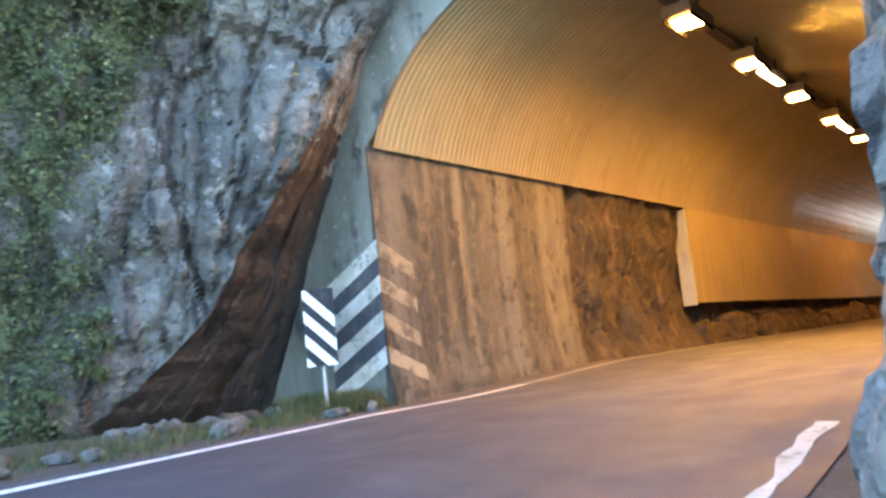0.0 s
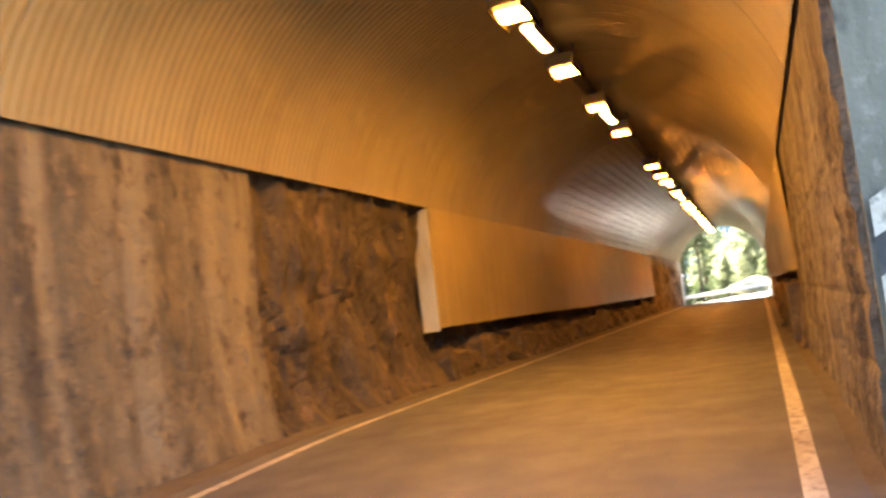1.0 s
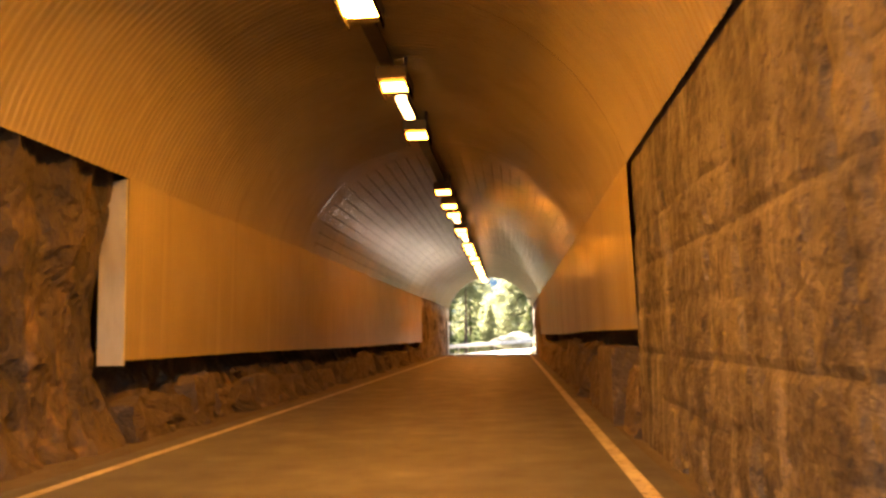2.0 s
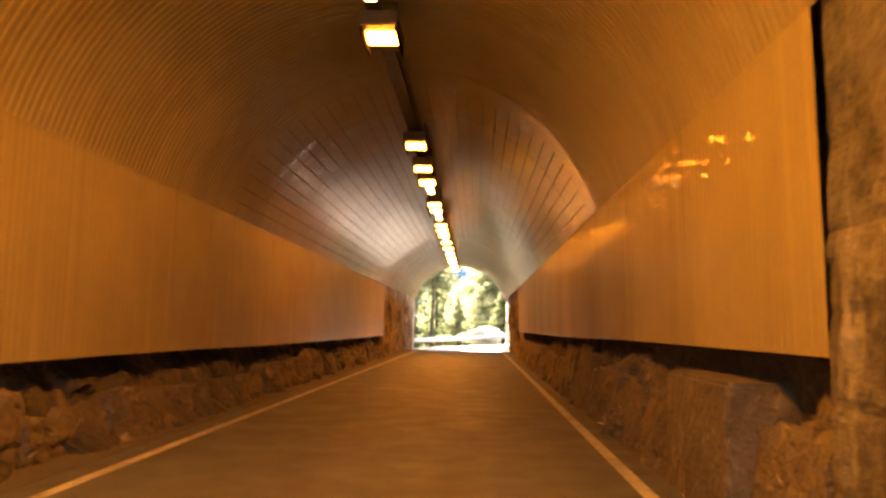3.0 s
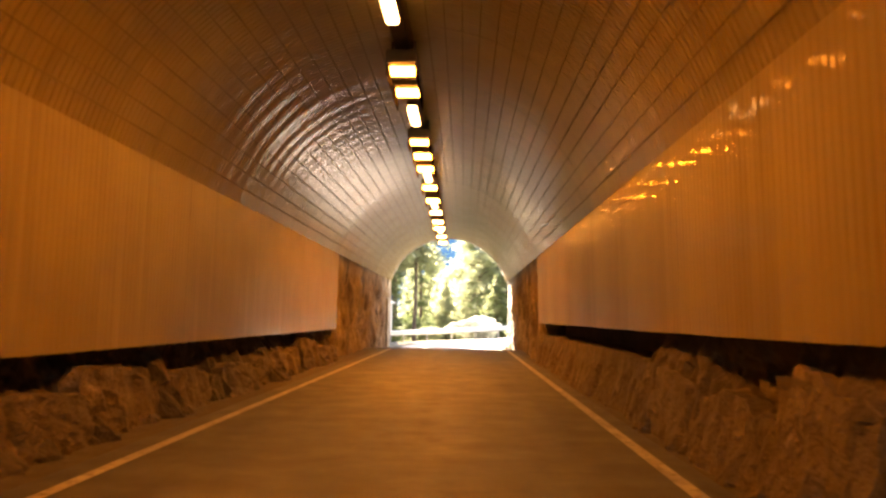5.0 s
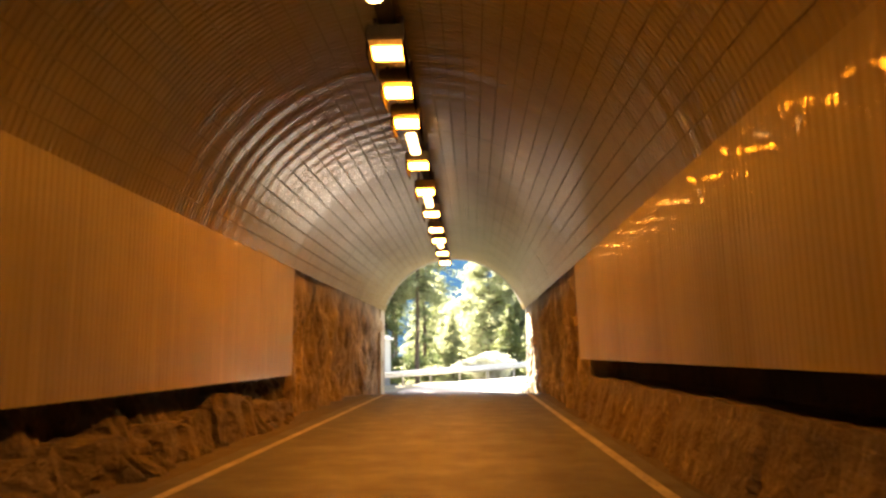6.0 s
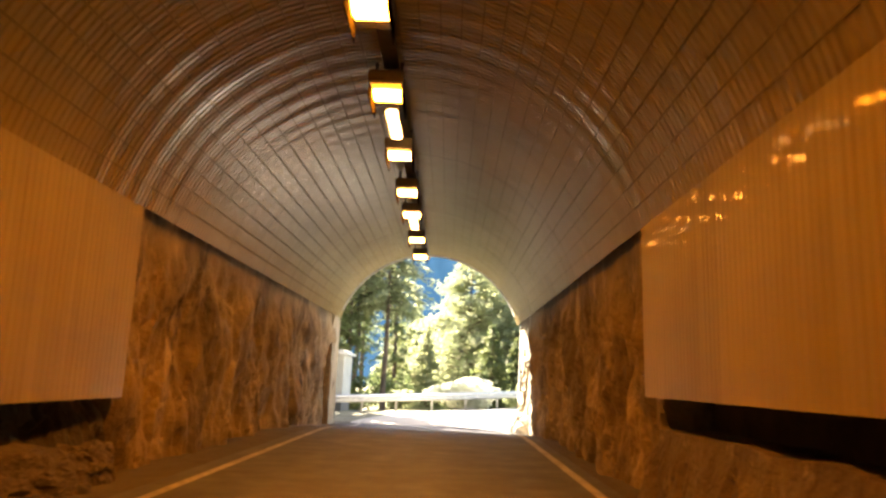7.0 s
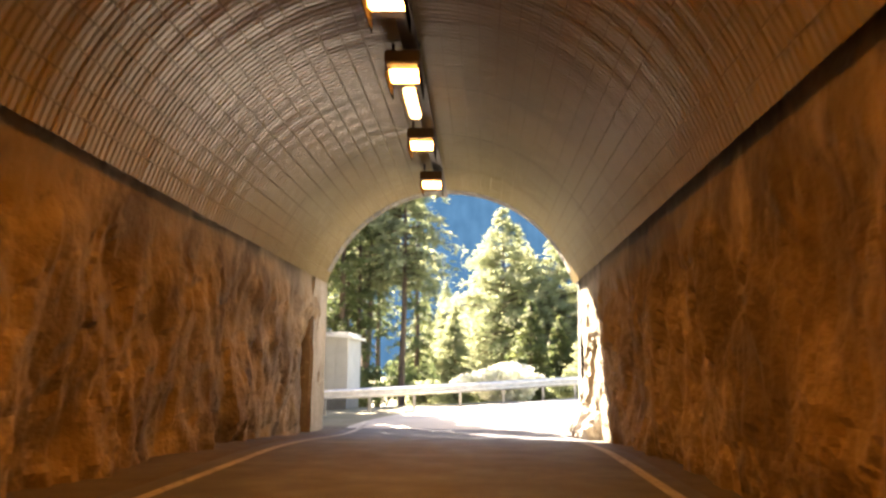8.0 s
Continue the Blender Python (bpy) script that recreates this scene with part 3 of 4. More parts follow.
H = 0.222
for k in range(7):
    zt = 1.90 - k * H
    mat, lab = (WORNWHITE, "worn white painted band") if k % 2 == 0 else (WORNBLACK, "worn black painted band")
    yb = Y_IN - 0.055
    x0 = -4.05
    drop = 0.53 * (-3.13 - x0)
    band("painted_band", [(x0, yb, zt - drop), (-3.13, yb, zt), (-3.13, yb, zt - H), (x0, yb, zt - H - drop)], mat, lab)
    if k % 2 == 0:
        xb = -3.15
        band("painted_band", [(xb, Y_IN + 0.0, zt), (xb, Y_IN + 0.68, zt - 0.30), (xb, Y_IN + 0.68, zt - 0.30 - H * 0.9), (xb, Y_IN + 0.0, zt - H * 0.95)], WORNOCHRE, "faded ochre painted band", 11, SURFACES["wall_west_concrete"])
    # the eastern pillar
    xa, xe = 2.85, 3.75
    za = 1.05 - (k - 2) * H
    band("painted_band", [(xa, portal_y(xa) - 0.055, za), (xe, portal_y(xe) - 0.055, za + 0.53 * 0.9), (xe, portal_y(xe) - 0.055, za + 0.53 * 0.9 - H), (xa, portal_y(xa) - 0.055, za - H)], mat, lab)


# ---- mountain above and cliffs ----
def hill_at(u, v):
    x = -70 + 140 * u
    y = Y_IN + 0.35 + max(0.0, 0.317 * max(0, min(7.5, x + 3.2))) * (1 - v) + (Y_OUT - Y_IN - 0.7) * v
    z = 8.0 + max(0, -x - 3) * 1.5
    if x > 5:
        z = 8.0 - (x - 5) * 0.45
    return Vector((x, y, max(-4, z) + 0.8 * rough((x, y, 0), 0.12)))


def hillside():
    nu, nv = 100, 40
    vs, fs = [], []
    w = nu + 1
    for j in range(-1, nv + 2):
        for i in range(w):
            p = hill_at(i / nu, max(0, min(nv, j)) / nv)
            if j in (-1, nv + 1):
                p.z = -3.0 if abs(p.x) > 4.2 else 7.0
            vs.append(p)
    for j in range(nv + 2):
        for i in range(nu):
            fs.append((j * w + i, j * w + i + 1, (j + 1) * w + i + 1, (j + 1) * w + i))
    return mesh_of("hillside", vs, fs, FOREST, True)


tagged(new("hillside", hillside()), "wooded mountainside over the tunnel", "hillside", kind="structure")


def crevice(z):
    return Vector((-5.37 + 0.523 * z + 0.14 * rough((z, 3, 0), 0.9), Y_IN + 0.12, z))


def ridge(z):
    zz = min(z, 4.6)
    w = 0.22 * rough((z, 0, 8), 0.8)
    return Vector((-4.62 - 0.42 * smooth01((1.0 - z) / 1.6) + 0.45 * z + w, 5.0 - 0.3 * smooth01((1.0 - z) / 1.6) + 0.47 * zz + 0.12 * max(0, z - 4.6), z))


def slab_at(u, v):
    z = -0.8 + 8.5 * v
    p = crevice(z).lerp(ridge(z), 1.14 * u)
    n = 0.34 * rough((u * 4.2, 4.0, z * 0.30), 0.9) + 0.15 * facets((u * 2.4, 2.0, z * 0.28), 1.6) + 0.05 * rough((u * 9.0, 7.0, z * 1.2), 1.0)
    return (p.x + n * 0.6 * math.sin(math.pi * u), p.y - n * 0.8, z)


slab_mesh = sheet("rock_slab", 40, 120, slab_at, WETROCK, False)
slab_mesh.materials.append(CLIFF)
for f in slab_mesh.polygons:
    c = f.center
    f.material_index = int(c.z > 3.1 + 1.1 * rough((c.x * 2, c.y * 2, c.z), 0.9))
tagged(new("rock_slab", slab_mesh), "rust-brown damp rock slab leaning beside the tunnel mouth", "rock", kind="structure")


def cliff_at(u, v):
    z = -0.8 + 14 * v
    s = 0.0 if u == 0 else 13 * u ** 1.7
    p = ridge(z) + Vector((-0.66, -0.75, 0)) * s
    foot = 0.9 * smooth01((1.6 - z) / 2.2) * smooth01(s / 1.2)
    q = Vector((p.x, p.y, z * 0.55))
    n = (0.30 * facets(q, 0.75) + 0.14 * facets(q, 2.1) + 0.35 * rough(q, 0.5)) * smooth01(s / 0.35 + 0.15)
    for top, slope, deep in ((1.4, 0.41, 0.14), (2.1, 0.55, 0.10), (0.75, 0.22, 0.08)):
        line = top - slope * (4.5 - z) + 0.10 * rough((z, top, 0), 1.1)
        n -= deep * math.exp(-((s - line) / 0.05) ** 2) * smooth01(s / 0.3)
    back = 0.25 * max(0.0, z - 5)
    return (p.x + 0.75 * (n + foot) - 0.5 * back, p.y - 0.66 * (n + foot) + 0.1 * back, z)


tagged(new("cliff", sheet("cliff", 250, 220, cliff_at, CLIFF, False)), "fractured blue-grey rock cliff beside the tunnel mouth", "cliff", kind="structure")


def flank_at(u, v):
    z = -1.2 + 6.5 * v
    a = radians(-60 + 200 * u)
    q = Vector((4.64 - 0.05 * max(0.0, 1.2 - z) - 1.45 * math.cos(a), 3.0 - 2.4 * math.sin(a), z))
    n = 0.15 * facets(q, 1.3) + 0.09 * facets(q, 3.0) - 0.11
    lean = 0.10 * max(0, z)
    return (q.x - n * math.cos(a), q.y - n * math.sin(a) + lean * 6, z)


tagged(new("cliff", sheet("cliff", 70, 90, flank_at, CLIFF, False)), "blue-grey broken rock beside the inner edge of the bend", "cliff", kind="structure")


# ---- lamps ----
LAMP_Y = [8.3, 11.31, 14.24, 17.39, 20.42, 23.5, 29.72, 32.09, 33.88, 37.7, 38.87, 42.68, 44.2, 45.76, 48.73, 51.31, 54.29, 57.08, 59.36, 62.79, 65.87]
TUBE_Y = [15.5, 21.7, 35.1, 40.6, 47.2, 52.7, 60.6]


def lamp_x(y):
    return -0.22 - 0.0045 * (y - 14)


def crown(x):
    return CZ + math.sqrt(R * R - (x - CX) ** 2)


def tunnel_lamp(y, glass, skirt):
    x = lamp_x(y)
    ob = thing("tunnel_lamp", (x, y, 4.79), "dark box tunnel lamp glowing sodium orange under the vault", "lamp", "tunnel lamps")
    bm = bmesh.new()
    box(bm, (-0.22, -0.48, 0.024), (0.22, 0.48, 0.20), 0.02)
    housing = part("housing", bm, HOUSING, ob)
    for sx in (-0.205, 0.205):
        bm = bmesh.new()
        box(bm, (sx - 0.007, -0.46, skirt), (sx + 0.007, 0.46, 0.025), 0.003)
        part("side_skirt", bm, SKIRT, housing)
    bm = bmesh.new()
    box(bm, (-0.18, -0.25, -0.042), (0.18, 0.25, 0.022))
    for v in bm.verts:
        if v.co.z < 0:
            v.co.y *= 0.12
    bmesh.ops.bevel(bm, geom=list(bm.edges), offset=0.008, segments=2, affect="EDGES")
    part("diffuser", bm, glass, ob, "glowing orange glass")
    for sx in (-0.16, 0.16):
        bm = bmesh.new()
        box(bm, (sx - 0.02, -0.03, 0.19), (sx + 0.02, 0.03, crown(x + sx) - 4.79 + 0.005))
        part("bracket", bm, HOUSING, housing)
    return ob


# The skirts are added shields; their depth keeps lamp light off the vault.
SKIRTS = {"entrance_sodium_glass": -0.05, "sodium_glass": -0.07, "dimmed_sodium_glass": -0.16, "bright_sodium_glass": -0.15, "exit_sodium_glass": -0.14}
for y0, y1, glass in ((0, 19, SODIUM_IN), (19, 34, SODIUM), (34, 43, SODIUM_DIM), (43, 52, SODIUM_FAR), (52, 70, SODIUM_OUT)):
    ys = [y for y in LAMP_Y if y0 < y <= y1]
    first = tunnel_lamp(ys[0], glass, SKIRTS[glass.name])
    for y in ys[1:]:
        copy_thing(first, pose(lamp_x(y), y, 4.79))


def tube_lamp(y):
    x = lamp_x(y)
    ob = thing("tube_lamp", (x, y, 4.86), "slim tube lamp lying lengthwise under the vault, glowing", "lamp", "tube lamps")
    bm = bmesh.new()
    box(bm, (-0.09, -0.62, 0.03), (0.09, 0.62, 0.12), 0.015)
    part("housing", bm, HOUSING, ob)
    bm = bmesh.new()
    box(bm, (-0.075, -0.6, -0.06), (0.075, 0.6, 0.03), 0.02)
    part("tube", bm, TUBE, ob, "glowing tube cover")
    for sx in (-0.092, 0.092):
        bm = bmesh.new()
        box(bm, (sx - 0.006, -0.6, -0.055), (sx + 0.006, 0.6, 0.035), 0.002)
        part("side_skirt", bm, HOUSING, ob)
    for sy in (-0.4, 0.4):
        bm = bmesh.new()
        box(bm, (-0.02, sy - 0.02, 0.11), (0.02, sy + 0.02, crown(x) - 4.86 + 0.005))
        part("bracket", bm, HOUSING, ob)
    return ob


first = tube_lamp(TUBE_Y[0])
for y in TUBE_Y[1:]:
    copy_thing(first, pose(lamp_x(y), y, 4.86))

tray = tagged(new("cable_tray"), "dark metal cable tray running along the crown of the vault", "cable tray")
tray.matrix_basis = pose(lamp_x(40), 39.5, 5.08)
bm = bmesh.new()
box(bm, (-0.10, -29.0, 0.0), (0.10, 29.0, 0.05), 0.004)
part("channel", bm, HOUSING, tray)
for k in range(20):
    bm = bmesh.new()
    box(bm, (-0.02, -28.5 + 3 * k, 0.045), (0.02, -28.46 + 3 * k, 0.19))
    part("hanger", bm, HOUSING, tray)


# ---- marker signs ----
def stripes(w, h, pitch, slope):
    """The outlines of the white slanted bands of a board w wide and h high."""
    found = []
    k = 0
    z = -abs(slope) * w - pitch - 0.076
    while z < h + pitch:
        poly = [(-w / 2, z), (w / 2, z + slope * w), (w / 2, z + slope * w + pitch), (-w / 2, z + pitch)]
        for bound, keep in ((0.0, 1), (h, -1)):
            out = []
            for a, b in zip(poly, poly[1:] + poly[:1]):
                ina, inb = keep * (a[1] - bound) >= 0, keep * (b[1] - bound) >= 0
                if ina:
                    out.append(a)
                if ina != inb:
                    f = (bound - a[1]) / (b[1] - a[1])
                    out.append((a[0] + (b[0] - a[0]) * f, bound))
            poly = out
        if len(poly) > 2 and k % 2 == 0:
            found.append(poly)
        k += 1
        z += pitch
    return found


def marker_sign(at, rz, slope):
    ob = thing("marker_sign", at, "black and white striped marker board on a thin steel post", "road sign", "marker signs", rz)
    bm = bmesh.new()
    rod(bm, (0, 0.03, -0.3), (0, 0.03, 1.25), 0.025)
    part("post", bm, STEEL, ob, "thin grey steel post")
    bm = bmesh.new()
    box(bm, (-0.19, -0.008, 0.0), (0.19, 0.008, 0.92), 0.004)
    bmesh.ops.translate(bm, verts=bm.verts, vec=(0, 0, 0.40))
    board = part("board", bm, BLACK, ob)
    for corners in stripes(0.372, 0.912, 0.14, slope):
        bm = bmesh.new()
        bm.faces.new([bm.verts.new((px, -0.0125, pz + 0.404)) for px, pz in corners])
        part("stripe", bm, WHITE, board, "white slanted stripe")
    return ob


marker_sign((-3.50, 6.55, 0.0), 32, -1.0)


# ---- plinth stones ----
def stone_mesh(seed, w, d, h, mat):
    """A split slab about w long, d thick and h high, its foot at z = 0 and its top jagged."""
    bm = bmesh.new()
    bmesh.ops.create_cube(bm, size=1)
    bmesh.ops.subdivide_edges(bm, edges=bm.edges[:], cuts=9, use_grid_fill=True)
    slant = 0.30 * noise.noise((seed * 3.1, 0.4, 0))
    for v in bm.verts:
        c = v.co.copy()
        y, o = c.y * w, seed * 7.3
        top = h * (1 + slant * c.y + 0.16 * noise.noise((o, y * 2.4, 0)) + 0.11 * noise.noise((o, y * 7.0, c.x)) - 0.10 * abs(2 * c.y) ** 6)
        z = (c.z + 0.5) * top
        n = 0.08 * noise.noise((o, y * 1.6, z * 0.9)) + 0.035 * noise.noise((o, y * 6, z * 4)) + 0.07 * facets((o, y, z * 0.6), 1.9)
        lean = -0.10 * z / h
        v.co = Vector((c.x * d * (1 - 0.05 * abs(2 * c.y) ** 4) + (n + lean) * (1 if c.x < 0 else 0) * -1, y + 0.3 * n, z))
    me = bpy.data.meshes.new("stone")
    bm.to_mesh(me)
    bm.free()
    me.materials.append(mat)
    return me


SLABS = ((1.9, 0.42, 0.92), (1.2, 0.38, 0.80), (1.5, 0.44, 0.98), (0.8, 0.36, 0.70), (2.2, 0.40, 0.86), (1.0, 0.40, 0.95), (0.6, 0.34, 0.62))
STONES = [stone_mesh(k, *dims, STONE) for k, dims in enumerate(SLABS)]
rng = random.Random(5)
for side, x, owner in ((-1, -3.24, "wall_west_plinth"), (1, 2.96, "wall_east_plinth")):
    y = Y_A + 0.1
    parent = bpy.data.objects[owner]
    while y < (Y_C - 0.6 if side < 0 else 35.0):
        k = rng.randrange(7)
        half = SLABS[k][0] / 2
        y += half * 0.94
        ob = new("stone", STONES[k])
        ob.parent = parent
        sc = rng.uniform(0.5, 0.8) if side < 0 else rng.uniform(0.72, 1.02)
        ob.matrix_basis = pose(x + rng.uniform(-0.05, 0.05), y, -0.05, rng.uniform(-2, 2), 0, (180 if side < 0 else 0) + rng.uniform(-4, 4)) @ Matrix.Diagonal((1, 1, sc, 1))
        y += half * 0.98

# thin strip on the eastern lining
bm = bmesh.new()
box(bm, (-0.005, -0.70, -0.004), (0.005, 0.70, 0.004), 0.0015)
strip_bar = part("metal_strip", bm, SEAM)
strip_bar.matrix_basis = pose(CX + R - 0.006, 24.18, 1.92)
tagged(strip_bar, "thin dark metal strip fixed to the steel lining", "metal strip")

# scrap of paper on the eastern verge
vs = [((i - 2) * 0.06, (j - 1.5) * 0.07, 0.012 + 0.02 * abs(noise.noise((i * 0.9, j * 0.8, 3)))) for j in range(4) for i in range(5)]
scrap = new("paper_scrap", mesh_of("paper_scrap", vs, [(j * 5 + i, j * 5 + i + 1, j * 5 + i + 6, j * 5 + i + 5) for j in range(3) for i in range(4)], WHITE))
scrap.matrix_basis = pose(2.77, 25.4, ground_z(2.77, 25.4) + 0.02, 0, 0, 24)
tagged(scrap, "crumpled scrap of white paper lying on the verge", "litter")

# flat concrete block in the eastern plinth
bm = bmesh.new()
box(bm, (2.62, 19.3, -0.3), (3.2, 21.1, 0.98), 0.03)
ob = part("concrete_block", bm, STONE)
tagged(ob, "square rough concrete block set in the stone plinth", "block")


# ---- leaves and plants ----
def leaf_cloud(rng, blobs, count, size, flat=0.0):
    """Vertices and faces of many small folded leaves strewn through blobs of (centre, radii)."""
    vs, fs = [], []
    for _ in range(count):
        c, r = blobs[rng.randrange(len(blobs))]
        while True:
            d = Vector((rng.uniform(-1, 1), rng.uniform(-1, 1), rng.uniform(-1, 1)))
            if 0.15 < d.length < 1:
                break
        p = Vector(c) + Vector((d.x * r[0], d.y * r[1], d.z * r[2]))
        a = Vector((rng.gauss(0, 1), rng.gauss(0, 1), rng.gauss(0, 1 - flat))).normalized()
        b = a.cross(Vector((rng.gauss(0, 1), rng.gauss(0, 1), rng.gauss(0, 1)))).normalized()
        s = size * rng.uniform(0.6, 1.4)
        i = len(vs)
        vs += [p - a * s, p + b * s * 0.5, p + a * s, p - b * s * 0.5]
        fs += [(i, i + 1, i + 2), (i, i + 2, i + 3)]
    return vs, fs


def stem_mesh(name, paths, mat):
    """Tapered stems, each a path of points with a radius."""
    bm = bmesh.new()
    for pts in paths:
        for (a, ra), (b, rb) in zip(pts, pts[1:]):
            rod(bm, a, b, ra, rb, 6)
    me = bpy.data.meshes.new(name)
    bm.to_mesh(me)
    bm.free()
    me.materials.append(mat)
    return me


def conifer(seed, h, spread, mat, bare, cards, size, droop, gap=0.0, cone=0.8, ragged=0.2):
    """Trunk and crown meshes of one conifer of height h: whorls of boughs hung with sprays of needles."""
    rng = random.Random(seed)
    trunk = [(Vector((0.10 * noise.noise((seed, z / 3, 0)), 0.10 * noise.noise((seed, 9, z / 3)), z)), max(0.015, 0.011 * h * (1 - z / h) + 0.01)) for z in [h * k / 9 for k in range(10)]]
    trunk[0] = (Vector((0, 0, -0.6)), 0.014 * h)
    paths, vs, fs = [trunk], [], []
    z = h * bare
    while z < h * 0.985:
        t = (z / h - bare) / (1 - bare)
        reach = spread * (1 - t) ** cone * (0.55 + 0.45 * min(1, t * 6)) + 0.06
        for _ in range(rng.choice((4, 5, 6))):
            if rng.random() < gap:
                continue
            a = rng.uniform(0, 2 * math.pi)
            r = reach * rng.uniform(0.9 - ragged, 0.9 + ragged)
            d = Vector((math.cos(a), math.sin(a), 0))
            o = Vector((0, 0, z))
            tip = o + d * r + Vector((0, 0, -droop * r + 0.25 * r * t))
            mid = o.lerp(tip, 0.5) + Vector((0, 0, 0.10 * r))
            paths.append([(o, 0.012 + 0.012 * r), (mid, 0.008 + 0.006 * r), (tip, 0.004)])
            for _ in range(max(3, int(cards * r / spread))):
                f = rng.uniform(0.2, 1.05)
                c = (o.lerp(mid, f * 2) if f < 0.5 else mid.lerp(tip, f * 2 - 1)) + Vector((rng.gauss(0, 0.10), rng.gauss(0, 0.10), rng.gauss(-0.05, 0.08))) * min(0.5 + r * 0.4, 0.25 + r)
                s = size * rng.uniform(0.55, 1.35)
                e = (d * rng.uniform(0.4, 1) + Vector((rng.gauss(0, 0.6), rng.gauss(0, 0.6), rng.gauss(-0.25, 0.35)))).normalized()
                b = e.cross(Vector((rng.gauss(0, 0.5), rng.gauss(0, 0.5), 1))).normalized()
                i = len(vs)
                vs += [c - e * s * 0.5, c + b * s * 0.22, c + e * s, c - b * s * 0.22]
                fs += [(i, i + 1, i + 2), (i, i + 2, i + 3)]
        z += h * rng.uniform(0.013, 0.024)
    return stem_mesh("trunk", paths, BARK), mesh_of("crown", vs, fs, mat)


def tree(name, meshes, at, size, rz, label, group):
    ob = thing(name, at, label, "tree", group, rz)
    ob.matrix_basis = pose(*at, 0, 0, rz) @ Matrix.Diagonal((size, size, size, 1))
    for n, me in zip(("trunk", "crown"), meshes):
        p = new(n, me)
        p.parent = ob
    return ob


SPRUCES = [conifer(11, 16, 1.9, NEEDLE, 0.10, 62, 0.22, 0.35, 0.3), conifer(12, 14, 1.6, NEEDLE, 0.30, 58, 0.21, 0.3, 0.45)]
LARCHES = [conifer(21, 10.8, 6.0, LARCH, 0.02, 300, 0.18, 0.10, 0.0, 1.0, 0.13), conifer(22, 8, 2.6, LARCH, 0.03, 150, 0.17, 0.12, 0.0, 1.0, 0.15), conifer(23, 12, 3.6, LARCH, 0.04, 180, 0.18, 0.15, 0.0, 1.0, 0.15)]
TALLLARCH = conifer(27, 14, 2.8, LARCH, 0.40, 100, 0.23, 0.25, 0.1)
DARKLARCH = [conifer(31, 8, 2.4, NEEDLE, 0.04, 30, 0.32, 0.2, 0.0)]


def far_ground(x, y):
    return ground_z(max(-6, min(12, x)), y) - 0.05 - (min(14.0, 0.06 * (y - 82)) if y > 82 else 0)


for k, (x, y, sc, m) in enumerate(((-6.9, 86, 1.0, 0), (-5.7, 88.5, 1.05, 1), (-5.4, 85.2, 0.95, 0), (-4.9, 94, 1.0, 1), (-7.8, 92, 1.1, 0), (-3.0, 96, 0.9, 0), (-8.6, 80.5, 0.9, 1), (-10.5, 84, 1.0, 0), (-9.3, 77.2, 0.9, 1), (-7.7, 74.6, 1.0, 0), (-10.2, 72.0, 0.9, 1), (-6.7, 76.8, 0.95, 0), (-8.8, 76.4, 1.05, 0), (-6.6, 71.6, 0.7, 1), (-11.0, 76.0, 1.0, 0), (-6.2, 98, 1.1, 1), (-7.9, 78.6, 0.95, 0), (-9.4, 79.3, 1.0, 1), (-7.4, 77.0, 0.9, 0), (-4.8, 86.0, 0.9, 1))):
    tree("spruce_tree", SPRUCES[m], (x, y, far_ground(x, y) - 0.1), sc, 47 * k, "tall thin dark green spruce with a bare lower trunk", "spruces by the shed")
for k, (x, y, sc, m) in enumerate(((1.9, 102, 1.18, 0), (3.5, 104, 0.98, 0), (5.2, 101, 1.02, 0), (-0.9, 96, 0.72, 1), (3.2, 112, 1.15, 2), (8.0, 104, 1.1, 2), (-2.0, 104, 0.75, 1), (0.2, 108, 0.85, 1), (6.6, 94, 0.8, 1), (10.5, 97, 1.0, 0))):
    tree("larch_tree", LARCHES[m], (x, y, far_ground(x, y) - 0.1), sc, 61 * k, "pale yellow-green sunlit larch beyond the guard rail", "larches beyond the rail")
for k, (x, y, sc) in enumerate(((-2.9, 86.6, 0.98), (-4.5, 87.2, 1.0))):
    tree("larch_tree", TALLLARCH, (x, y, far_ground(x, y) - 0.1), sc, 77 * k, "tall larch with a bare trunk and pale sunlit boughs", "tall larches by the shed")
for k, (x, y, sc) in enumerate(((3.2, 95, 0.72), (4.9, 96.5, 0.62))):
    tree("spruce_tree", DARKLARCH[0], (x, y, far_ground(x, y) - 0.1), sc, 90 * k, "bushy dark green young spruce in the shade of larches", "young spruces")
for k, (x, y, sc, m) in enumerate(((-5.7, 200, 2.1, 2), (-2.1, 202, 1.75, 2), (-6.9, 206, 1.75, 2), (-3.9, 210, 1.9, 2), (-8.4, 196, 1.6, 2), (-10, 204, 2.0, 2))):
    tree("larch_tree", LARCHES[m], (x, y, far_ground(x, y) - 1.0), sc, 33 * k, "distant pale larch against the blue mountainside", "distant larches")


def shrub(name, seed, at, radii, count, size, mat, label, category, group):
    """A plant of stems and many leaves; radii are its half extents."""
    rng = random.Random(seed)
    ob = thing(name, at, label, category, group)
    blobs, paths = [], []
    for k in range(9):
        a, f = rng.uniform(0, 6.28), rng.uniform(0.1, 0.85)
        c = Vector((math.cos(a) * f * radii[0], math.sin(a) * f * radii[1], radii[2] * rng.uniform(0.35, 1.4)))
        q = rng.uniform(0.28, 0.5)
        blobs.append((c, (radii[0] * q, radii[1] * q, radii[2] * q)))
        paths.append([(Vector((0, 0, -0.15)), 0.012), (c * 0.55, 0.008), (c, 0.004)])
    p = new("stem", stem_mesh("stem", paths, BARK))
    p.parent = ob
    p = new("foliage", mesh_of("foliage", *leaf_cloud(rng, blobs, count, size), mat))
    p.parent = ob
    return ob


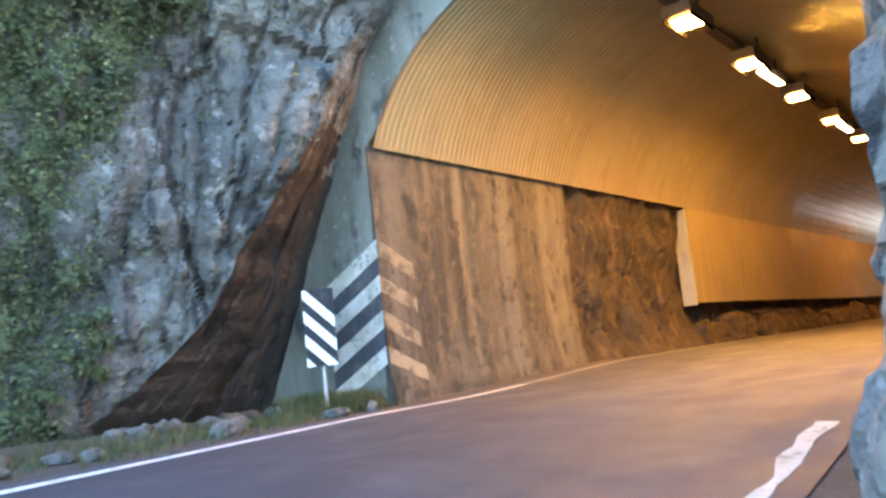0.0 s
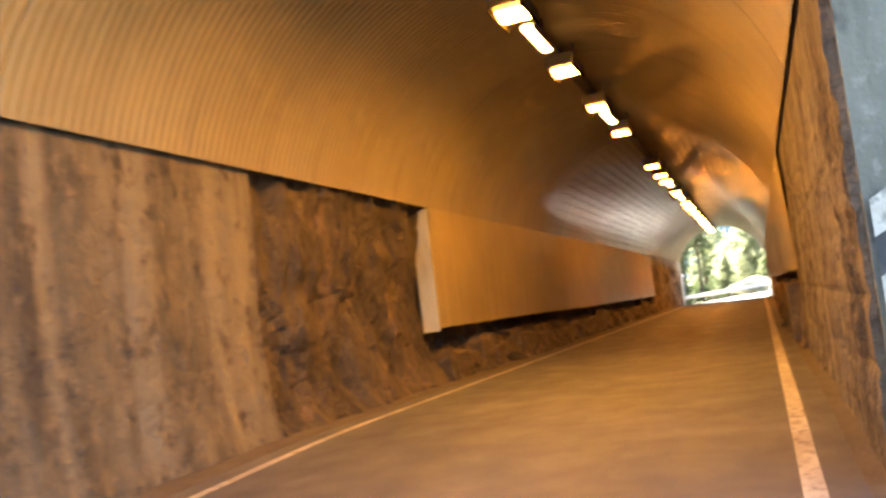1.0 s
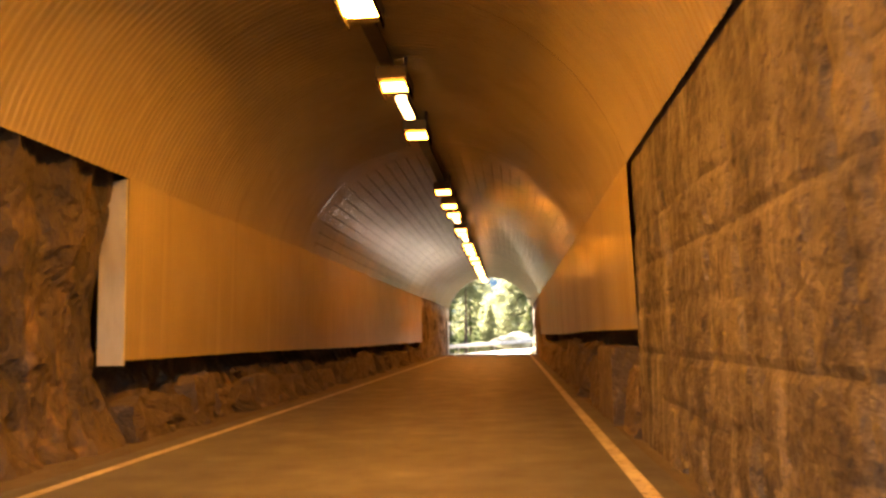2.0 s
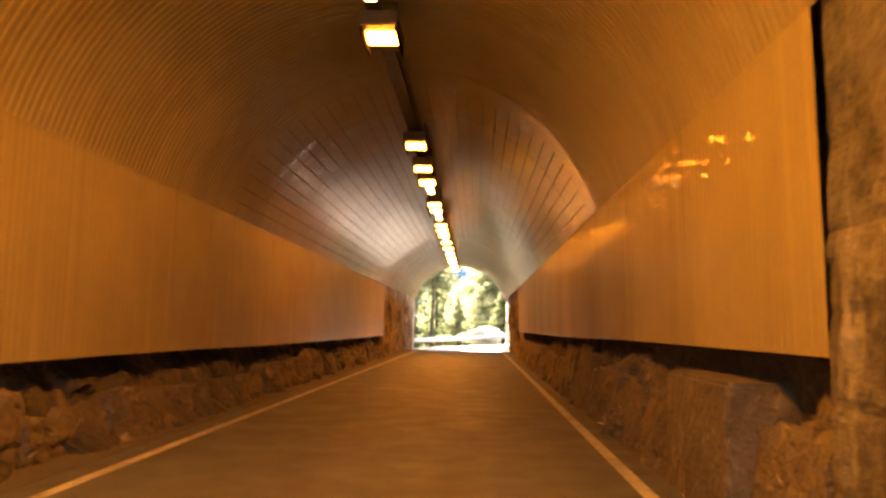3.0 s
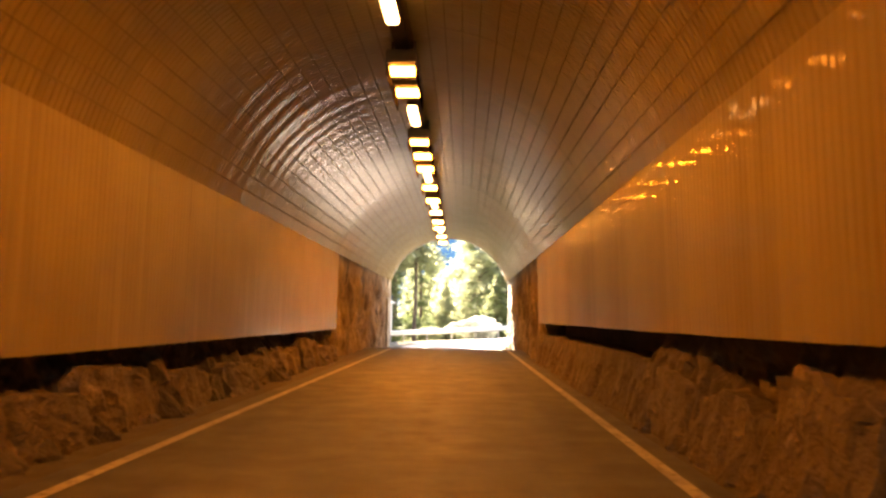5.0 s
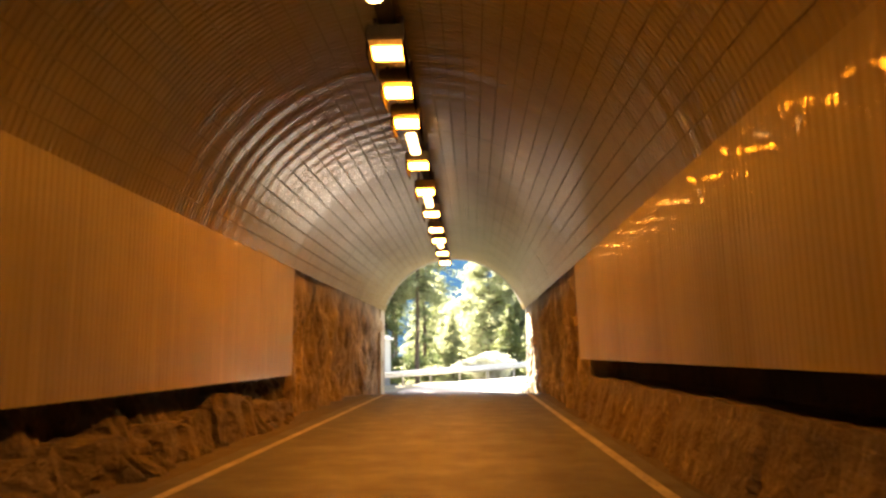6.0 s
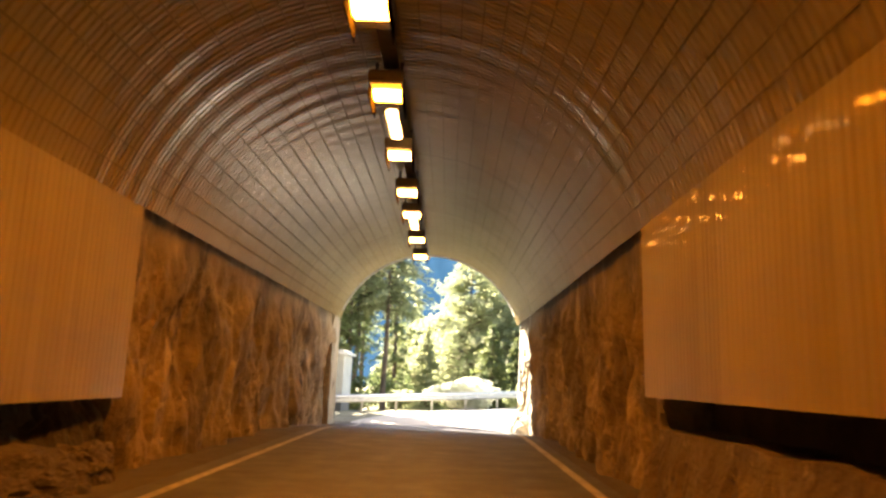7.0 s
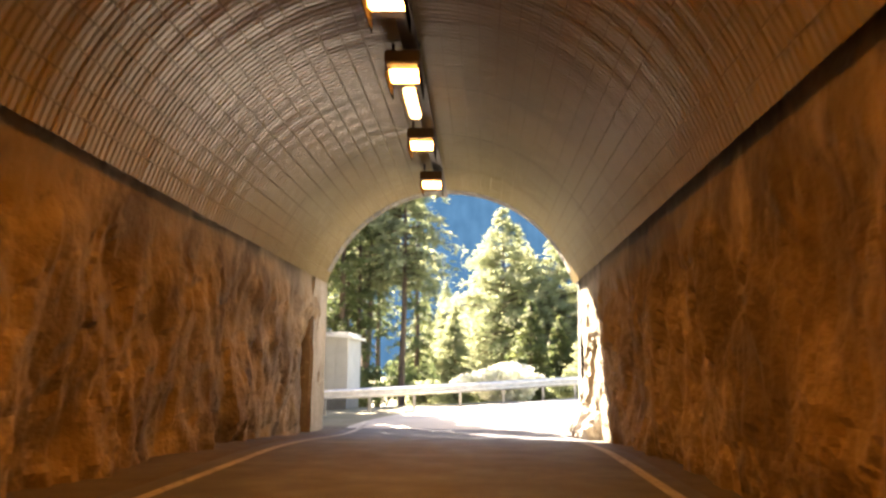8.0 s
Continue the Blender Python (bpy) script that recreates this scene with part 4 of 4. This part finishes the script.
shrub("bush", 3, (1.9, 86, far_ground(1.9, 86)), (2.6, 1.2, 0.95), 12000, 0.085, SUNLEAF, "rounded leafy bush, full sun put into its pale leaves", "bush", "roadside bushes")
shrub("bush", 4, (-2.2, 88, far_ground(-2, 88)), (1.2, 1.0, 0.7), 2600, 0.08, LARCH, "low yellow-green bush behind the guard rail", "bush", "roadside bushes")
shrub("bush", 8, (4.4, 89, far_ground(4.4, 89)), (1.3, 1.0, 0.9), 2600, 0.08, LARCH, "low yellow-green bush behind the guard rail", "bush", "roadside bushes")

for k, (x, y, r) in enumerate(((-4.6, 85.0, 0.9), (-5.9, 90.0, 1.2), (-4.1, 90.5, 1.1), (-7.6, 88.0, 1.2), (-3.4, 92.5, 1.2), (-6.4, 95.0, 1.4), (-2.6, 99.0, 1.5), (-8.9, 84.5, 1.1))):
    shrub("bush", 60 + k, (x, y, far_ground(x, y)), (r * 1.2, r, r * 1.25), 1500, 0.10, NEEDLE, "shady green undergrowth bush between the spruce trunks", "bush", "bushes under the spruces")

# ---- guard rail ----
rail = tagged(new("guard_rail"), "galvanised steel guard rail on posts round the bend", "guard rail")
RAIL = [(-5.4, 74.4), (-3.6, 75.4), (-1.6, 76.7), (0.6, 78.2), (2.8, 80.2), (4.8, 82.6), (6.4, 85.2)]


def rail_top(x, y):
    return ground_z(x, y) + 0.74


def spline(pts, n):
    out = []
    for k in range(n + 1):
        t = k / n * (len(pts) - 1)
        i = min(int(t), len(pts) - 2)
        a, b = Vector(pts[i]), Vector(pts[i + 1])
        out.append(a.lerp(b, t - i))
    return out


vs, fs = [], []
SECTION = [(0.0, 0.0), (0.02, -0.02), (0.075, -0.05), (0.075, -0.10), (0.02, -0.135), (0.02, -0.175), (0.075, -0.21), (0.075, -0.26), (0.02, -0.29), (0.0, -0.31)]
pts = spline(RAIL, 48)
for k, p in enumerate(pts):
    q = pts[min(k + 1, 48)] - pts[max(k - 1, 0)]
    nrm = Vector((q.y, -q.x)).normalized()
    for face in (0, 0.006):
        for o, z in SECTION:
            vs.append((p.x + nrm.x * (o - face), p.y + nrm.y * (o - face), rail_top(p.x, p.y) + z))
w = len(SECTION)
for k in range(48):
    for f in (0, w):
        for i in range(w - 1):
            a = k * 2 * w + f + i
            fs.append((a, a + 1, a + 2 * w + 1, a + 2 * w))
beam = new("beam", mesh_of("beam", vs, fs, STEEL))
beam.parent = rail
for p in spline(RAIL, 9):
    bm = bmesh.new()
    z = ground_z(p.x, p.y)
    box(bm, (p.x - 0.04, p.y + 0.02, z - 0.4), (p.x + 0.04, p.y + 0.12, z + 0.70), 0.008)
    part("post", bm, STEEL, rail)

# ---- shed ----
shed = thing("shed", (-5.95, 81, far_ground(-5.6, 81)), "small white clad shed with a flat roof behind the rail", "shed")
bm = bmesh.new()
box(bm, (-1.75, -1.6, 0.5), (1.75, 1.6, 2.8), 0.01)
shed_wall = part("wall", bm, SHED, shed)
for k in range(9):
    bm = bmesh.new()
    box(bm, (-1.74 + 0.387 * k, -1.622, 0.52), (-1.74 + 0.387 * k + 0.36, -1.598, 2.79), 0.006)
    part("cladding_board", bm, SHED, shed_wall)
bm = bmesh.new()
box(bm, (-1.72, -1.57, -0.4), (1.72, 1.57, 0.5), 0.01)
part("base", bm, SHEDDARK, shed, "dark grey base")
bm = bmesh.new()
box(bm, (-1.95, -1.8, 2.8), (1.92, 1.8, 2.9), 0.01)
for v in bm.verts:
    v.co.z -= 0.06 * (v.co.x + 1.9)
part("roof", bm, WHITE, shed, "thin white roof edge")

def shade_spur_at(u, v):
    """An unseen rock spur, added to shade the west side of the far mouth."""
    z = -0.8 + 8.0 * v
    a = radians(-20 + 220 * u)
    q = Vector((-7.6 + 2.9 * math.cos(a) * (1 - 0.25 * v), 69.3 + 4.2 * math.sin(a) * (1 - 0.35 * v), z))
    n = 0.5 * facets(q, 0.6) + 0.25 * facets(q, 1.5) - 0.4
    return (q.x + n * math.cos(a), q.y + n * math.sin(a), z)


tagged(new("cliff", sheet("cliff", 70, 60, shade_spur_at, CLIFF, False)), "grey rock spur added out of view to shade the far mouth", "cliff", kind="structure")

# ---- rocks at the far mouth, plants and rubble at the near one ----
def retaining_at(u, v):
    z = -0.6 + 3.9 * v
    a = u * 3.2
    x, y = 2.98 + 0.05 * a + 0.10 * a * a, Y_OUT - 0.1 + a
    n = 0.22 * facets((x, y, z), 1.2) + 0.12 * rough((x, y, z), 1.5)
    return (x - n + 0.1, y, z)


tagged(new("rock_flank", sheet("rock_flank", 50, 60, retaining_at, SUNROCK, False)), "rock face just outside the tunnel, full sun in its pale colour", "rock", kind="structure")


def boulder(seed, at, r):
    bm = bmesh.new()
    bmesh.ops.create_icosphere(bm, subdivisions=3, radius=1)
    for v in bm.verts:
        q = v.co * 1.3 + Vector((seed * 5.1, 0, 0))
        v.co = v.co * (1 + 0.28 * noise.noise(q) + 0.12 * noise.noise(q * 2.6))
        v.co = Vector((v.co.x * r[0], v.co.y * r[1], v.co.z * r[2]))
    # Boulders at the far mouth wear the rock with sun in its colour.
    ob = part("boulder", bm, (CLIFF if seed % 2 else STONE) if seed > 19 else SUNROCK)
    ob.matrix_basis = pose(*at, 0, 0, seed * 40)
    return tagged(ob, "rough grey boulder lying beside the road", "boulder", "boulders")


rng = random.Random(9)
for k in range(7):
    y = 66.6 + 0.45 * k
    boulder(k, (2.88 + rng.uniform(-0.1, 0.12), y, ground_z(2.8, y) + 0.08), (rng.uniform(0.12, 0.25), rng.uniform(0.15, 0.28), rng.uniform(0.12, 0.26)))
for k, (x, y, r) in enumerate(((2.74, 66.9, 0.24), (2.86, 67.5, 0.32), (2.70, 66.3, 0.17), (2.90, 66.6, 0.30))):
    boulder(10 + k, (x, y, ground_z(x, y) + 0.5 * r), (r, r * 1.1, r * 1.25))
for k in range(46):
    x, y = rng.uniform(-4.6, -2.9), rng.uniform(2.2, 6.8)
    boulder(20 + k, (x, y, ground_z(x, y) + 0.03), (rng.uniform(0.06, 0.16), rng.uniform(0.06, 0.16), rng.uniform(0.05, 0.12)))
for k in range(10):
    x, y = rng.uniform(2.85, 3.4), rng.uniform(2.6, 6.5)
    boulder(80 + k, (x, y, ground_z(x, y) + 0.03), (rng.uniform(0.06, 0.2), rng.uniform(0.08, 0.2), rng.uniform(0.05, 0.16)))


def blades(name, spots, count, h, label, seed):
    rng = random.Random(seed)
    vs, fs = [], []
    for _ in range(count):
        cx, cy, r = spots[rng.randrange(len(spots))]
        x, y = rng.gauss(cx, r), rng.gauss(cy, r)
        z = ground_z(x, y)
        a, hh = rng.uniform(0, 6.28), h * rng.uniform(0.5, 1.3)
        d = Vector((math.cos(a), math.sin(a), 0))
        e = Vector((-d.y, d.x, 0)) * 0.006
        p = Vector((x, y, z - 0.02))
        i = len(vs)
        m = p + d * hh * 0.15 + Vector((0, 0, hh * 0.6))
        vs += [p - e, p + e, m + e * 0.7, m - e * 0.7, p + d * hh * 0.5 + Vector((0, 0, hh))]
        fs += [(i, i + 1, i + 2, i + 3), (i + 3, i + 2, i + 4)]
    return tagged(new(name, mesh_of(name, vs, fs, GRASS)), label, "grass", kind="stuff")


blades("grass", [(-3.7, 6.7, 0.22), (-4.1, 6.9, 0.25), (-3.4, 6.95, 0.2)], 2600, 0.24, "green grass tuft at the foot of the marker sign", 2)
blades("grass", [(-3.2, 3.6, 0.3), (-3.6, 2.8, 0.35), (-3.4, 4.6, 0.3), (-3.8, 2.0, 0.4), (-3.9, 4.9, 0.35), (-3.3, 5.6, 0.25), (-4.2, 3.6, 0.4)], 3000, 0.12, "rough grass along the foot of the cliff", 3)

def undergrowth(seed, count):
    """Ivy, grass and small plants that overgrow the cliff."""
    rng = random.Random(seed)
    vs, fs = [], []
    made = 0
    while made < count:
        reach, z = rng.uniform(0.1, 5.5), rng.uniform(-0.7, 6.0)
        lower = smooth01((reach - 0.3 - 0.62 * max(0.0, z)) / 0.6)
        upper = 1.6 * smooth01((z - 2.0) / 0.9) * smooth01((reach - 2.1) / 0.5)
        patch = 0.5 + 0.9 * noise.noise((reach * 1.6, z * 1.6, 4))
        if rng.random() > max(lower, upper) * max(0.0, patch) + 0.012:
            continue
        made += 1
        c = Vector(cliff_at((reach / 13) ** (1 / 1.7), (z + 0.8) / 14)) + Vector((0.75, -0.66, 0)) * rng.uniform(0.0, 0.16) + Vector((0, 0, rng.gauss(0, 0.06)))
        for _ in range(5):
            p = c + Vector((rng.gauss(0, 0.05), rng.gauss(0, 0.05), rng.gauss(0, 0.05)))
            a = Vector((rng.gauss(0, 1), rng.gauss(0, 1), rng.gauss(-0.2, 0.8))).normalized()
            b = a.cross(Vector((rng.gauss(0, 1), rng.gauss(0, 1), rng.gauss(0, 1)))).normalized()
            s = rng.uniform(0.018, 0.042)
            i = len(vs)
            vs += [p - a * s, p + b * s * 0.55, p + a * s, p - b * s * 0.55]
            fs += [(i, i + 1, i + 2), (i, i + 2, i + 3)]
    return mesh_of("undergrowth", vs, fs, SHRUB)


tagged(new("undergrowth", undergrowth(6, 14000)), "olive green ivy and weeds overgrowing the cliff", "undergrowth", kind="stuff")
rng = random.Random(14)
for k in range(34):
    low = k < 22
    reach = rng.uniform(0.6, 3.4) if low else rng.uniform(2.4, 4.4)
    z = rng.uniform(-0.3, 0.5 + 0.5 * reach) if low else rng.uniform(2.8, 5.4)
    p = Vector(cliff_at((reach / 13) ** (1 / 1.7), (z + 0.8) / 14))
    r = rng.uniform(0.12, 0.26)
    shrub("shrub", 100 + k, (p.x + 0.08, p.y - 0.07, p.z - 0.05), (r, r, r * 0.9), 260, 0.034, SHRUB, "small olive green shrub growing on the rock face", "shrub", "shrubs on the cliff")


# ---- mountain far behind ----
def far_mountain(u, v):
    x, y = -1500 + 3000 * u, 1300 + 700 * v
    return (x, y, -60 + 900 * v + 60 * rough((x, y, 0), 0.004))


# Blue haze is put into the colour, and the slope itself gives it off.
m = material("glowing_haze_mountain", (0.001, 0.005, 0.011), 1.0, layers=(((0.001, 0.002, 0.005), 0.01, ONE, 0.4, 0.6),), bump=0.3, bump_scale=0.05, distance=5.0)
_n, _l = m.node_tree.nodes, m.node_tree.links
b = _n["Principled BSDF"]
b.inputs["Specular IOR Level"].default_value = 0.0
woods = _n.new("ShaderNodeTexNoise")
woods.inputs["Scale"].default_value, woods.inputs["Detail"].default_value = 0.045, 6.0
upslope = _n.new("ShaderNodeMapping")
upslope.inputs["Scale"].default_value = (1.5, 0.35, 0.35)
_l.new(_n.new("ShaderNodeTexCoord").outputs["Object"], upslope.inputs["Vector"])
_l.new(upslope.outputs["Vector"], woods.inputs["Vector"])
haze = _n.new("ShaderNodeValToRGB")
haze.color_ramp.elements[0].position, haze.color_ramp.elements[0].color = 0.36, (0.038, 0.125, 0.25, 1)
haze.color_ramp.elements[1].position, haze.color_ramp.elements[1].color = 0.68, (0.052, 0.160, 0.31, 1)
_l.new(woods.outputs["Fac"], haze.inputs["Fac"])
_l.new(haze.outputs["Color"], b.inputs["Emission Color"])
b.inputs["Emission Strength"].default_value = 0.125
tagged(new("mountain_backdrop", sheet("mountain_backdrop", 60, 20, far_mountain, m)), "distant wooded mountainside, blue haze put in as glow", "backdrop", kind="structure")
